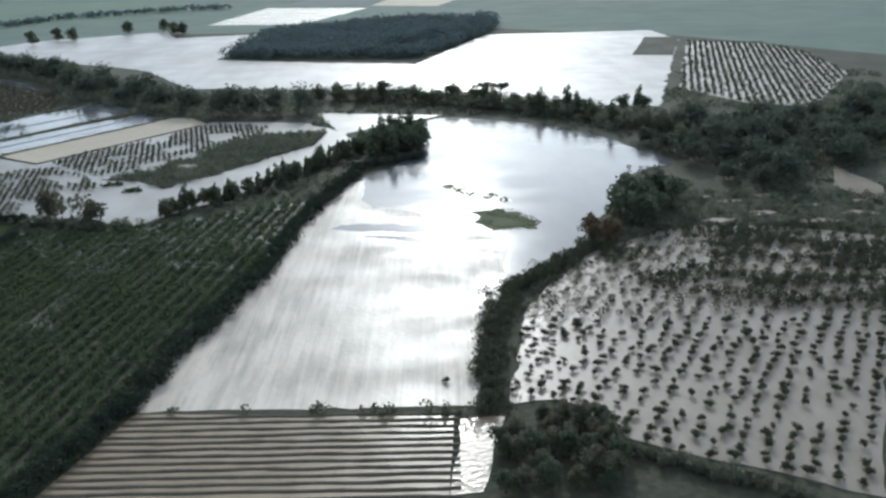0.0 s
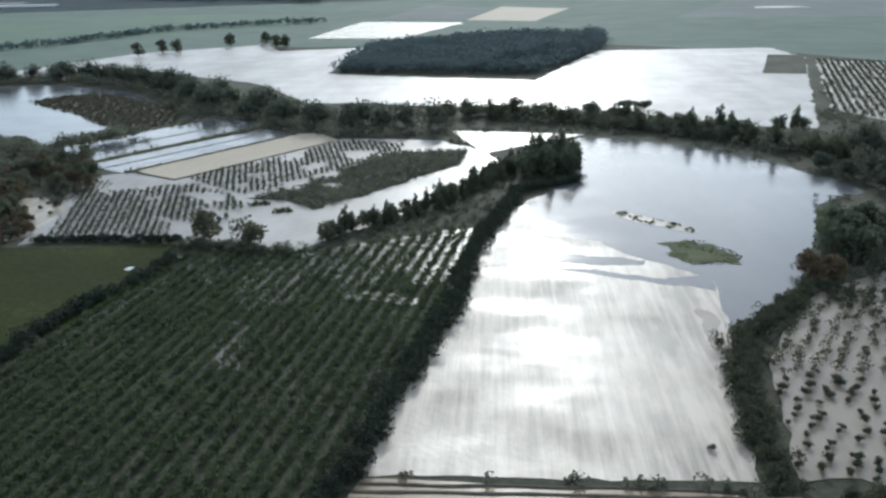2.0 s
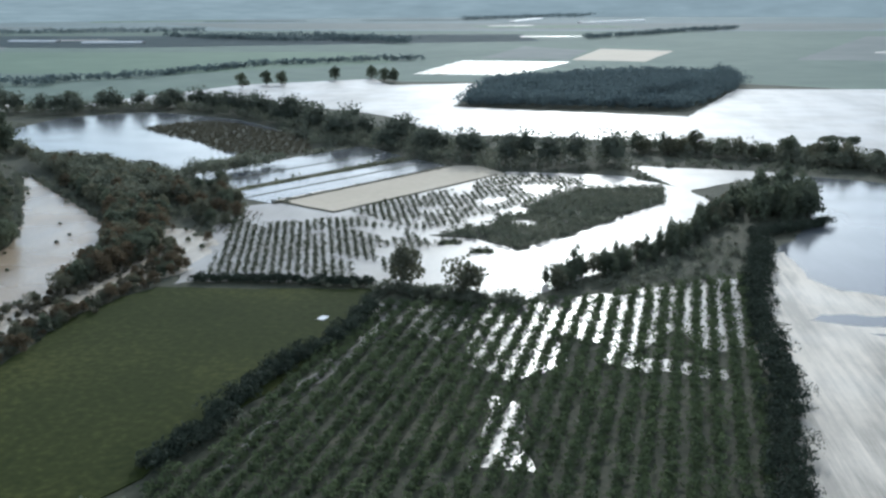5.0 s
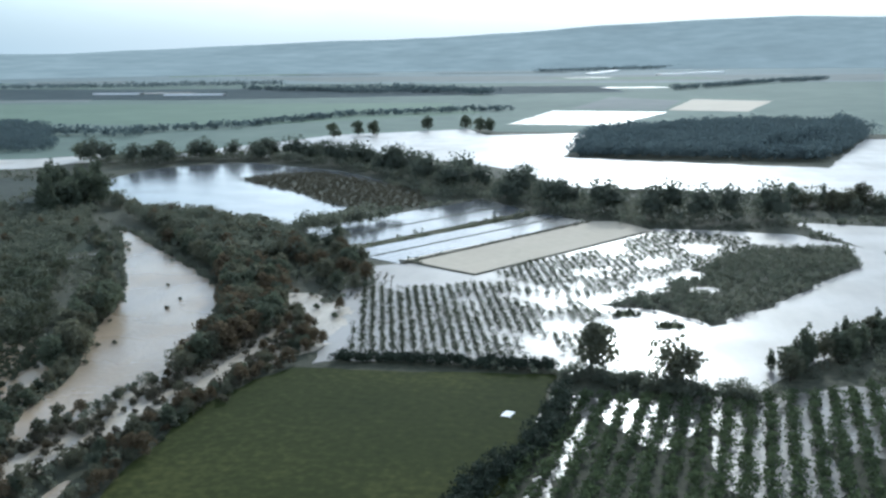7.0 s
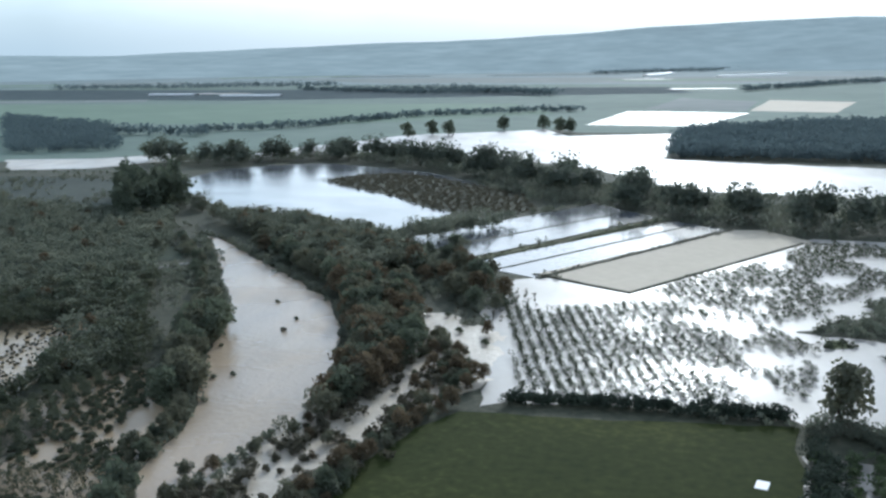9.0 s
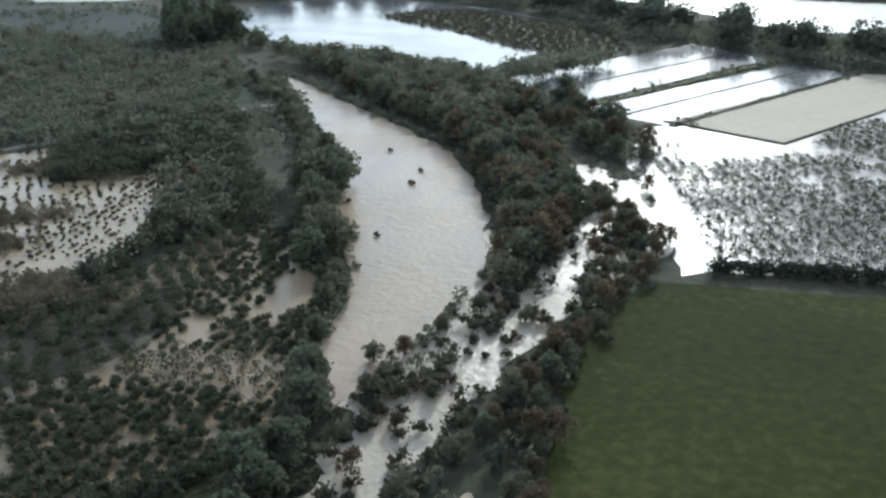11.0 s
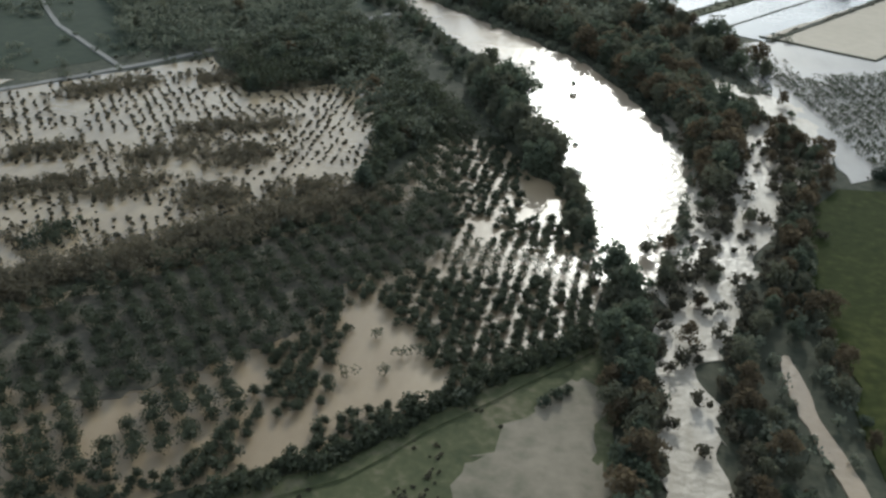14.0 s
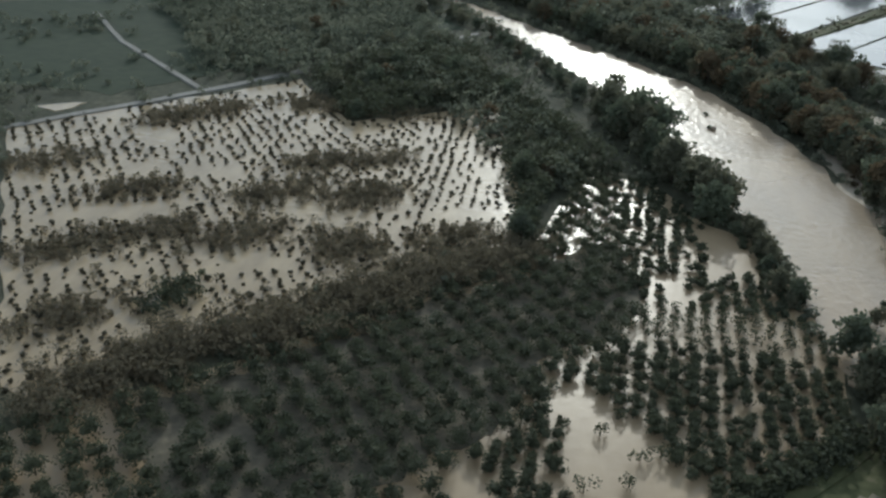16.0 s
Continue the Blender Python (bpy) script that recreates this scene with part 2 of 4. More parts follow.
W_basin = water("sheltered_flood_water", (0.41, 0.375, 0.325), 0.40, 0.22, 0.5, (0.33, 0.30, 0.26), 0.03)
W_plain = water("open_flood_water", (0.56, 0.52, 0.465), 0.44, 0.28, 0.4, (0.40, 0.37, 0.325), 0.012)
W_smooth = water("calm_flood_water", (0.125, 0.13, 0.135), 0.15, 0.10, 0.4, (0.10, 0.105, 0.11))
W_river = water("muddy_river_water", (0.46, 0.350, 0.232), 0.27, 0.65, 0.6, (0.33, 0.265, 0.19))
W_mud = water("shallow_muddy_water", (0.375, 0.283, 0.172), 0.33, 0.12, 0.6, (0.30, 0.22, 0.13), 0.05)
W_pale = water("pale_muddy_water", (0.36, 0.305, 0.235), 0.40, 0.14, 0.6, (0.28, 0.235, 0.175), 0.05)
W_flood = water("grey_tan_flood_water", (0.43, 0.335, 0.205), 0.24, 0.12, 0.6, (0.29, 0.225, 0.14), 0.07)
# base paler than the mud, part of the sun glitter put into colour
W_stream = water("fast_muddy_stream_glare_paled", (0.60, 0.525, 0.415), 0.42, 1.0, 0.7, (0.38, 0.315, 0.225), 0.08)
M_floor = material("wet_mud_and_weeds", (0.080, 0.076, 0.054), (0.27, 0.225, 0.155), grain=0.8, stain=0.12, bump=0.4, third=(0.150, 0.132, 0.094))
M_mudgrass = material("bare_mud_and_grass", (0.115, 0.112, 0.064), (0.33, 0.275, 0.195), rough=0.8, grain=0.35, stain=0.09, bump=0.3, third=(0.25, 0.212, 0.148))

# ---- plan: field corners and lines in metres ----
plough = [(-78, 205), (2, 201), (0, 161), (-90, 164)]
mainN = [(-62, 329), (-42, 341), (-6, 335), (21, 302), (21, 285), (55, 326), (58, 350), (74, 376), (90, 434), (122, 441), (95, 492), (84, 516), (41, 554), (-12, 574), (-4, 504), (-22, 452), (-41, 421), (-56, 361)]
mainS = [(20, 281), (22, 302), (24, 329), (14, 341), (-2, 356), (-10, 371), (-29, 379), (-36, 391), (-36, 422), (-42, 419), (-56, 375), (-66, 329), (-64, 299), (-77, 245), (-81, 206), (8, 206), (11, 231), (14, 261), (20, 282)]
bar = [(-46, 350), (-40, 356), (-19, 356), (5, 349), (4, 344), (-20, 345), (-41, 348)]
isleA = [(-1, 411), (4, 413), (14, 402), (25, 394), (31, 384), (27, 383), (14, 393), (3, 403)]
isleB = [(11, 362), (15, 370), (22, 374), (30, 372), (35, 366), (40, 353), (34, 346), (25, 345), (16, 350)]
cornerwater = [(4, 200), (14, 201), (11, 185), (8, 168), (1, 168)]
groveT = [(69, 359), (79, 376), (101, 384), (92, 352), (74, 341)]
groveBr = [(56, 336), (64, 341), (66, 326), (56, 321)]
woodsR = [(104, 478), (130, 532), (174, 540), (224, 540), (305, 632), (214, 434), (184, 438), (155, 395), (130, 396), (134, 426), (124, 440)]
bottomgrove = [(12, 185), (24, 198), (40, 194), (38, 168), (25, 166), (12, 166)]
ditch = [(41, 185), (51, 178), (65, 170), (76, 164)]
tanR = [(189, 435), (196, 395), (185, 370), (175, 396)]
scrubR = [(55, 319), (75, 338), (105, 349), (172, 341), (138, 265), (108, 264), (76, 276), (64, 288)]
rightfield = [(104, 390), (155, 395), (190, 379), (172, 341), (115, 349), (91, 346)]
copse = [(-404.1, 421.4), (-378.9, 466.1), (-370.9, 463.4), (-352.9, 424.8), (-334.6, 397.3), (-321.2, 370.8), (-328.6, 372.4), (-336.5, 356.3), (-340.1, 331.2), (-343.9, 354.0), (-351.6, 413.6), (-387.4, 389.1)]
midwood = [(-292, 434), (-277, 402), (-269, 378), (-270, 352), (-268, 346), (-265, 361), (-259, 392), (-264, 418), (-277, 455), (-296, 466)]
eastwood = [(-249, 399), (-241, 382), (-240, 366), (-247, 350), (-253, 328), (-252, 306), (-252, 285), (-253, 240), (-269, 240), (-270, 284), (-264, 300), (-257, 322), (-253, 345), (-250, 372)]
southwood = [(-290.5, 292.7), (-287.4, 288.9), (-284.0, 282.0), (-284.0, 270.0), (-287.2, 268.7)]
northwood = [(-439.0, 612.0), (-398.0, 566.0), (-360.0, 560.0), (-315.0, 534.0), (-296.0, 512.0), (-281.0, 482.0), (-292.0, 474.0), (-300.0, 462.0), (-326.0, 492.0), (-354.0, 521.0), (-384.0, 548.0)]
beltwood = [(-544, 762), (-497, 765), (-477, 788), (-426, 804), (-377, 778), (-345, 760), (-280, 684), (-260, 630), (-238, 637), (-197, 608), (-170, 582), (-146, 564), (-85, 584), (-78, 611), (-144, 615), (-184, 651), (-233, 695), (-275, 752), (-344, 812), (-415, 838), (-467, 830), (-559, 793)]
westgrove = [(-490, 612), (-474, 644), (-436, 605), (-444, 565)]
pondtrees = [(-299, 526), (-272, 560), (-262, 591), (-274, 576), (-300, 542)]
shrubpatch = [(-396.3, 298.3), (-394.2, 307.6), (-389.9, 307.8), (-386.6, 299.7), (-393.0, 295.3)]
orchardA = [(-171, 351), (-141, 354), (-105, 364), (-56, 391), (-61, 338), (-66, 288), (-76, 248), (-80, 206), (-89, 169), (-96, 169), (-136, 188), (-168, 199), (-191, 242), (-185, 258), (-180, 292)]
grass = [(-231, 360), (-214, 362), (-172, 365), (-175, 328), (-178, 301), (-194, 246), (-205, 228), (-240, 228), (-253, 246), (-253, 268), (-252, 306), (-253, 328), (-247, 350), (-240, 360)]
river = [(-392, 534), (-378, 526), (-335, 480), (-313, 457), (-297, 439), (-284, 409), (-276.5, 384), (-271.5, 363), (-275, 340), (-278, 322), (-282, 304), (-291, 300), (-292, 322), (-294, 345), (-303, 367), (-315, 395), (-320, 416), (-337, 447), (-361, 489), (-384, 526)]
stream = [(-250, 402), (-252, 370), (-255, 345), (-259, 326), (-266, 305), (-271, 292), (-274, 284), (-272, 274), (-272, 258), (-271, 230), (-284, 230), (-281, 256), (-281, 270), (-283, 283), (-279, 292), (-277, 304), (-271, 318), (-265, 337), (-261, 365), (-257, 395)]
brook = [(-262, 292), (-260, 291), (-259.5, 282), (-257.5, 272), (-255.5, 262), (-253, 246), (-256, 245), (-258.5, 262), (-261, 272), (-262.5, 282)]
basin = [(-236, 364), (-230, 368), (-192, 372), (-175, 375), (-170, 366), (-162, 371), (-146, 365), (-126, 358), (-89, 408), (-46, 496), (-55, 528), (1, 575), (-79, 589), (-60, 534), (-84, 560), (-141, 566), (-211, 482), (-240, 482), (-261, 469), (-245, 421)]
citrusA = [(-229, 374), (-241, 422), (-250, 460), (-235, 441), (-205, 455), (-194, 455), (-175, 440), (-160, 421), (-165, 391), (-171, 376), (-194, 376)]
citrusB = [(-202, 468), (-191, 491), (-165, 515), (-139, 562), (-102, 546), (-106, 525), (-128, 495), (-152, 452), (-168, 440), (-182, 451)]
scrubE = [(-161, 434), (-145, 454), (-128, 492), (-104, 528), (-66, 532), (-69, 498), (-88, 472), (-120, 426), (-131, 415), (-142, 426)]
tan = [(-240, 488), (-172, 580), (-158, 581), (-142, 560), (-209, 468)]
stripA = [(-301, 542), (-232, 641), (-202, 606), (-272, 505)]
stripB = [(-269, 499), (-194, 598), (-174, 581), (-241, 481)]
pond = [(-489, 679), (-489, 716), (-488, 745), (-469, 769), (-447, 787), (-421, 789), (-387, 772), (-352, 757), (-316, 721), (-270, 649), (-292, 610), (-305, 582), (-311, 557), (-319, 538), (-345, 559), (-375, 583), (-396, 587), (-430, 615)]
pondisle = [(-400, 703), (-384, 734), (-355, 739), (-317, 708), (-270, 663), (-258, 614), (-281, 598), (-311, 614), (-342, 653), (-376, 681)]
band = [(-555, 775), (-520, 815), (-498, 880), (-434, 1015), (-312, 1091), (-285, 1022), (-179, 1051), (-191, 972), (-201, 845), (-118, 820), (-21, 796), (50, 1000), (226, 1012), (236, 931), (142, 591), (52, 612), (-8, 649), (-74, 674), (-190, 695), (-242, 782), (-285, 816), (-330, 842), (-391, 892), (-451, 845), (-489, 830)]
darksq = [(170, 826), (208, 954), (241, 949), (205, 821)]
wood = [(-196, 851), (-16, 830), (49, 1000), (70, 1136), (-44, 1158), (-184, 1039)]
pondsN = [(-280, 1152), (-246, 1379), (-101, 1349), (-165, 1144)]
pondsB = [(-225, 1424), (-175, 1726), (-69, 1610), (-102, 1391)]
pondsC = [(-98, 1391), (-48, 1655), (61, 1594), (-2, 1362)]
farstrip = [(-681, 782), (-614, 798), (-568, 840), (-546, 810), (-579, 742), (-635, 725)]
farblock = [(-1010, 1198), (-786, 1080), (-630, 858), (-704, 811)]
rowgrove = [(-40, 484), (-35, 505), (-9, 511), (-14, 472), (-35, 458)]
citrusFar = [(171, 656), (240, 912), (305, 885), (321, 815), (310, 706), (236, 581), (200, 591)]
orchardR = [(16, 206), (24, 259), (34, 284), (55, 319), (92, 345), (132, 344), (166, 328), (91, 164), (75, 172), (42, 189), (30, 209)]
orchardL = [(-400, 264), (-384, 280), (-370, 294), (-350, 314), (-340, 326), (-330, 370), (-316, 370), (-306, 352), (-296, 345), (-292, 320), (-290.5, 300), (-291, 293), (-303, 281), (-311, 271), (-323, 256), (-336, 247), (-350, 238), (-372, 236), (-394, 250)]
mud1 = [(-335, 296), (-328, 292), (-322, 288), (-318, 282), (-311, 271), (-315, 269), (-318, 268), (-325, 261), (-328, 262), (-329, 273), (-332, 287)]
mud2 = [(-343, 270), (-341, 273), (-337, 271), (-337, 267), (-341, 266)]
mud3 = [(-358, 250), (-358, 259), (-353, 261), (-352, 255), (-355, 249)]
mud4 = [(-337, 252), (-333, 261), (-328, 261), (-328, 254), (-333, 249)]
floodNW = [(-459.2, 364.5), (-426.7, 396.8), (-408.2, 417.5), (-385.3, 388.2), (-349.5, 413.7), (-341.8, 354.1), (-341.2, 334.2), (-358.0, 321.4), (-375.9, 302.2), (-385.4, 287.4), (-390.7, 270.5), (-404.8, 274.1)]
meadowS = [(-337, 244), (-323, 253), (-311, 268), (-303, 278), (-289, 290), (-288, 284), (-287, 267), (-286, 250), (-288, 232), (-330, 228)]
mudS = [(-304, 262), (-298, 271), (-290, 282), (-288.5, 268), (-288, 250), (-290, 236), (-304, 240), (-308, 250)]
road = [(-456.0, 366.6), (-427.7, 400.5), (-410.2, 423.9), (-368.4, 482.0)]
sideroad = [(-427.7, 400.5), (-468.7, 437.4), (-493.7, 467.9)]
track = [(-336, 242), (-322, 251), (-310, 266), (-301, 276), (-291, 287)]
brownline = [(-398, 272), (-384, 287), (-370, 300), (-357, 314), (-345, 326), (-337, 332)]
bankL = [(-326, 416), (-320, 394), (-308, 366), (-303, 352)]
bankR = [(-350, 511), (-318, 477), (-294, 446), (-278, 414), (-268, 388), (-266, 366)]
treeline_farE = [(-70, 646), (-8, 622), (51, 588), (78, 566), (101, 548), (130, 512)]
rowhedge = [(-119, 370), (-99, 392), (-80, 412), (-55, 459), (-40, 499), (-12, 505)]
hedgeA = [(-10, 465), (-40, 444), (-58, 359), (-64, 296), (-75, 245), (-81, 206), (-92, 170)]
hedgeR = [(11, 201), (12, 231), (16, 261), (22, 280), (54, 322)]
hedgeG = [(-231, 368), (-215, 370), (-192, 369), (-174, 369)]
hedgeGE = [(-170, 351), (-172, 325), (-185, 294), (-189, 264), (-195, 249)]
hedgeB = [(-170, 364), (-156, 361), (-142, 356), (-124, 354)]
floodwood = [(-278.0, 432.0), (-269.0, 430.0), (-261.0, 436.0), (-252.0, 419.0), (-244.0, 426.0), (-239.0, 390.0), (-238.0, 374.0), (-246.0, 369.0), (-252.0, 351.0), (-255.0, 339.0), (-262.0, 322.0), (-266.0, 311.0), (-272.0, 300.0), (-276.0, 290.0), (-279.0, 289.0), (-281.0, 295.0), (-280.0, 306.0), (-284.0, 320.0), (-280.0, 329.0), (-276.0, 346.0), (-274.0, 371.0)]
pines = [(31, 615), (40, 614)]
lone = [(-6, 612), (84, 566), (115, 581), (125, 585), (129, 579)]
corner_trees = [(-164, 369), (-144, 360)]
fartrees = [(-424, 986), (-409, 1016), (-394, 1016), (-352, 1076), (-316, 1091), (-296, 1059), (-286, 1059), (-568, 792), (-511, 816)]
bushwater = [(0, 219)]
bigM = [(-286.0, 302.0), (-288.4, 309.5)]
farline_a = [(-654, 1022), (-571, 1102), (-494, 1276), (-306, 1384)]
farline_b = [(-839, 1964), (-615, 2021), (-382, 1776)]
farline_c = [(-1591, 2112), (-1281, 2204), (-962, 2298)]
farline_d = [(-794, 1009), (-711, 1000), (-625, 992)]
farline_e = [(-435, 3255), (45, 3738), (480, 3960)]
greenh = [(-1202, 1872), (-1098, 1865)]
greenhb = [(-1021, 1816), (-905, 1830)]
greenhc = [(-262, 3078), (-180, 3472)]
greenhd = [(-54, 2965), (154, 3220)]
whiteB = [(-182, 336), (-181, 339)]
dyke_a = [(-270, 500), (-201, 600)]
dyke_b = [(-240, 481), (-172, 579)]
riverblobs = [(-301, 409), (-300, 408), (-314, 436), (-311, 392), (-298, 372), (-301, 419)]
westwood = [(-564.0, 610.0), (-474.9, 582.5), (-430.7, 587.6), (-398.9, 521.5), (-367.2, 449.2), (-342.0, 402.6), (-327.3, 364.6), (-337.6, 357.3), (-371.1, 408.9), (-402.0, 418.7), (-434.7, 420.9)]
puddleA = [(-457.7, 385.8), (-453.4, 397.4), (-442.1, 396.0), (-443.3, 385.5), (-452.7, 381.2)]
puddleB = [(-399.8, 364.3), (-396.7, 375.1), (-385.2, 375.6), (-385.1, 368.9), (-391.4, 360.7)]
bar_b = [(-32, 341), (-15, 339), (9, 330), (25, 336), (22, 321), (10, 324), (-6, 330)]
siltpatch = [(12, 305), (18, 302), (18, 290), (15, 272), (12, 272), (12, 289)]
denseground = [(-388, 272), (-374, 286), (-350, 311), (-336, 325), (-322, 344), (-319, 318), (-324, 304), (-336, 297), (-333, 287), (-344, 273), (-352, 264), (-360, 258), (-376, 260)]
densezone = [(-400, 252), (-402, 266), (-376, 292), (-350, 318), (-342, 330), (-338, 352), (-331, 374), (-325, 366), (-321, 335), (-320, 310), (-325, 298), (-335, 296), (-333, 284), (-344, 272), (-338, 262), (-342, 250), (-365, 236), (-384, 240)]
bandA = [(-421.9, 306.4), (-415.5, 313.8), (-400.7, 327.6)]
bandB = [(-396.4, 320.7), (-383.7, 330.3)]
bandC = [(-396.5, 339.8), (-382.8, 350.3)]
bandD = [(-391.3, 359.8), (-369.4, 369.6)]
bandE = [(-359.2, 330.4), (-348.7, 335.9)]
bandF = [(-445.9, 342.5), (-435.4, 351.9)]
bandG = [(-406.1, 396.8), (-389.6, 399.4), (-371.0, 398.4)]
bandH = [(-376.5, 351.6), (-368.1, 350.0), (-378.5, 340.6)]
SCRUB_PUDDLES = [[(-138, 473), (-133, 485), (-126, 481), (-127, 473), (-133, 468)], [(-134, 452), (-133, 460), (-124, 460), (-123, 453)], [(-152, 447), (-146, 459), (-139, 463), (-139, 455), (-145, 448)]]
SCRUB_ISLETS = [[(-159, 419), (-158, 427), (-153, 429), (-150, 421)], [(-147, 409), (-146, 415), (-140, 416), (-137, 410)]]
FIELD_PUDDLES = [[(x - w, y - 2.0), (x - 1, y + 2.6), (x + w, y + 1.2), (x + 0.6 * w, y - 2.4)] for x, y, w in ((110, 352, 10), (128, 360, 9), (149, 349, 12), (152, 370, 8), (170, 358, 9), (121, 378, 8), (178, 374, 8), (140, 386, 7), (112, 384, 5))]
young = [(-269, 466), (-262, 481), (-238, 461), (-235, 444), (-250, 461), (-241, 425), (-255, 424)]
hazefield = [(-4500.0, 2300.0), (-1500.0, 2400.0), (500.0, 2350.0), (4500.0, 2200.0), (4500.0, 4880.0), (-4500.0, 4880.0)]
farline_f = [(-2928, 3619), (-2228, 3785), (-1480, 3965)]
farline_g = [(-2229, 3795), (-1295, 4018), (-595, 4188)]
farline_h = [(-406, 4221), (108, 4345), (730, 4496)]
farline_i = [(-972, 2095), (-610, 1878), (-402, 1930)]
farline_j = [(-64, 1952), (138, 2260), (305, 2454)]
puddleC = [(-457.8, 380.0), (-455.7, 384.9), (-449.5, 382.3), (-452.7, 376.4)]
tallend = [(-48, 896), (1, 940), (45, 1032), (60, 1100)]
beltline = [(-548, 778), (-500, 780), (-470, 806), (-424, 820), (-362, 796), (-305, 738), (-262, 690), (-226, 662), (-182, 622), (-142, 592), (-84, 598)]
beltline_b = [(-88, 634), (-49, 628), (-11, 622), (25, 610), (58, 581), (85, 565), (110, 528), (128, 490)]
stripwood = [(-292, 498), (-275, 518), (-254, 485), (-242, 449), (-250, 432), (-265, 448), (-280, 476)]
midscrub = [(-276.0, 352.0), (-280.0, 329.0), (-284.0, 316.0), (-282.0, 304.0), (-279.0, 306.0), (-274.0, 322.0), (-269.0, 338.0), (-267.0, 350.0)]
track_hedge = [(-337, 244), (-323, 253.5), (-311, 268), (-302, 278), (-292, 289)]
rowwater_a = [(-138, 332), (-116, 328), (-114, 311), (-125, 298), (-138, 309)]
rowwater_b = [(-130, 291), (-122, 285), (-121, 258), (-132, 256)]
rowwater_c = [(-165, 341), (-160, 339), (-170, 294), (-176, 270), (-178, 251), (-180, 250), (-175, 291)]
rowwater_d = [(-105, 322), (-75, 312), (-76, 305), (-105, 312)]
bandI = [(-422.9, 334.6), (-410.2, 344.1)]
bandJ = [(-410.2, 287.4), (-404.8, 293.8), (-399.5, 298.1)]
bandK = [(-375.2, 328.7), (-365.6, 326.1), (-372.9, 320.7)]
bandL = [(-432.0, 376.4), (-414.3, 392.6)]


def area2(poly):
    return sum(a[0] * b[1] - b[0] * a[1] for a, b in zip(poly, poly[1:] + poly[:1]))


def inside(x, y, poly):
    hit = False
    for (x0, y0), (x1, y1) in zip(poly, poly[1:] + poly[:1]):
        if (y0 > y) != (y1 > y) and x < (x1 - x0) * (y - y0) / (y1 - y0) + x0:
            hit = not hit
    return hit


def worn(poly, step=5.0, wobble=1.0, closed=True):
    """The outline with points every few metres, each pushed a little aside, as natural edges are."""
    out = []
    ends = poly[1:] + poly[:1] if closed else poly[1:]
    for (x0, y0), (x1, y1) in zip(poly, ends):
        k = max(1, int(math.hypot(x1 - x0, y1 - y0) / step))
        for i in range(k):
            f = i / k
            x, y = x0 + (x1 - x0) * f, y0 + (y1 - y0) * f
            d = noise.noise_vector((x * 0.11, y * 0.11, 3.0))
            e = noise.noise_vector((x * 0.43, y * 0.43, 6.0)) * 0.55
            out.append((x + (d.x + e.x) * wobble * 1.6, y + (d.y + e.y) * wobble * 1.6))
    return out


def link_bm(name, bm, mat):
    me = bpy.data.meshes.new(name)
    bm.to_mesh(me)
    bm.free()
    me.materials.append(mat)
    return new(name, me)


def rounded(poly, times):
    """The outline with its corners cut, twice finer each time."""
    for _ in range(times):
        poly = [(a[0] + (b[0] - a[0]) * f, a[1] + (b[1] - a[1]) * f) for a, b in zip(poly, poly[1:] + poly[:1]) for f in (0.25, 0.75)]
    return poly


def sheet(name, poly, z, mat, label, category, wobble=1.0, step=5.0, depth=0.3, smooth=0):
    """A flat sheet of ground or water with a low edge."""
    pts = worn(rounded(poly, smooth), step, wobble)
    if area2(pts) < 0:
        pts.reverse()
    bm = bmesh.new()
    vs = [bm.verts.new((x, y, z)) for x, y in pts]
    es = [bm.edges.new((a, b)) for a, b in zip(vs, vs[1:] + vs[:1])]
    bmesh.ops.triangle_fill(bm, edges=es, use_beauty=True, normal=(0, 0, 1))
    for f in bm.faces:
        if f.normal.z < 0:
            f.normal_flip()
    low = [bm.verts.new((v.co.x, v.co.y, z - depth)) for v in vs]
    for i in range(len(vs)):
        j = (i + 1) % len(vs)
        bm.faces.new((vs[i], low[i], low[j], vs[j]))
    ob = link_bm(name, bm, mat)
    return tagged(ob, label, category, kind="structure")


def strip(name, line, width, z, mat, label, category, wobble=0.3):
    """A road, track or bank of the given width along a line."""
    pts = worn(line, 6.0, wobble, closed=False) + [line[-1]]
    bm = bmesh.new()
    rows = []
    for i, (x, y) in enumerate(pts):
        a, b = pts[max(i - 1, 0)], pts[min(i + 1, len(pts) - 1)]
        d = math.hypot(b[0] - a[0], b[1] - a[1]) or 1
        nx, ny = -(b[1] - a[1]) / d, (b[0] - a[0]) / d
        w = width * (0.5 + 0.12 * noise.noise((x * 0.2, y * 0.2, 7)))
        rows.append([bm.verts.new((x + nx * s, y + ny * s, zz)) for s, zz in ((w * 1.15, 0.0), (w, z), (-w, z), (-w * 1.15, 0.0))])
    for r0, r1 in zip(rows, rows[1:]):
        for k in range(3):
            bm.faces.new((r0[k], r0[k + 1], r1[k + 1], r1[k]))
    bmesh.ops.recalc_face_normals(bm, faces=bm.faces)
    if sum(f.normal.z for f in bm.faces) < 0:
        bmesh.ops.reverse_faces(bm, faces=bm.faces)
    return tagged(link_bm(name, bm, mat), label, category, kind="structure")


# ---- vegetation ----
CUBE = np.array([(x, y, z) for z in (-1, 1) for y in (-1, 1) for x in (-1, 1)]) / 3 ** 0.5
CUBE_FACES = np.array([(0, 2, 3, 1), (4, 5, 7, 6), (0, 1, 5, 4), (2, 6, 7, 3), (0, 4, 6, 2), (1, 3, 7, 5)])


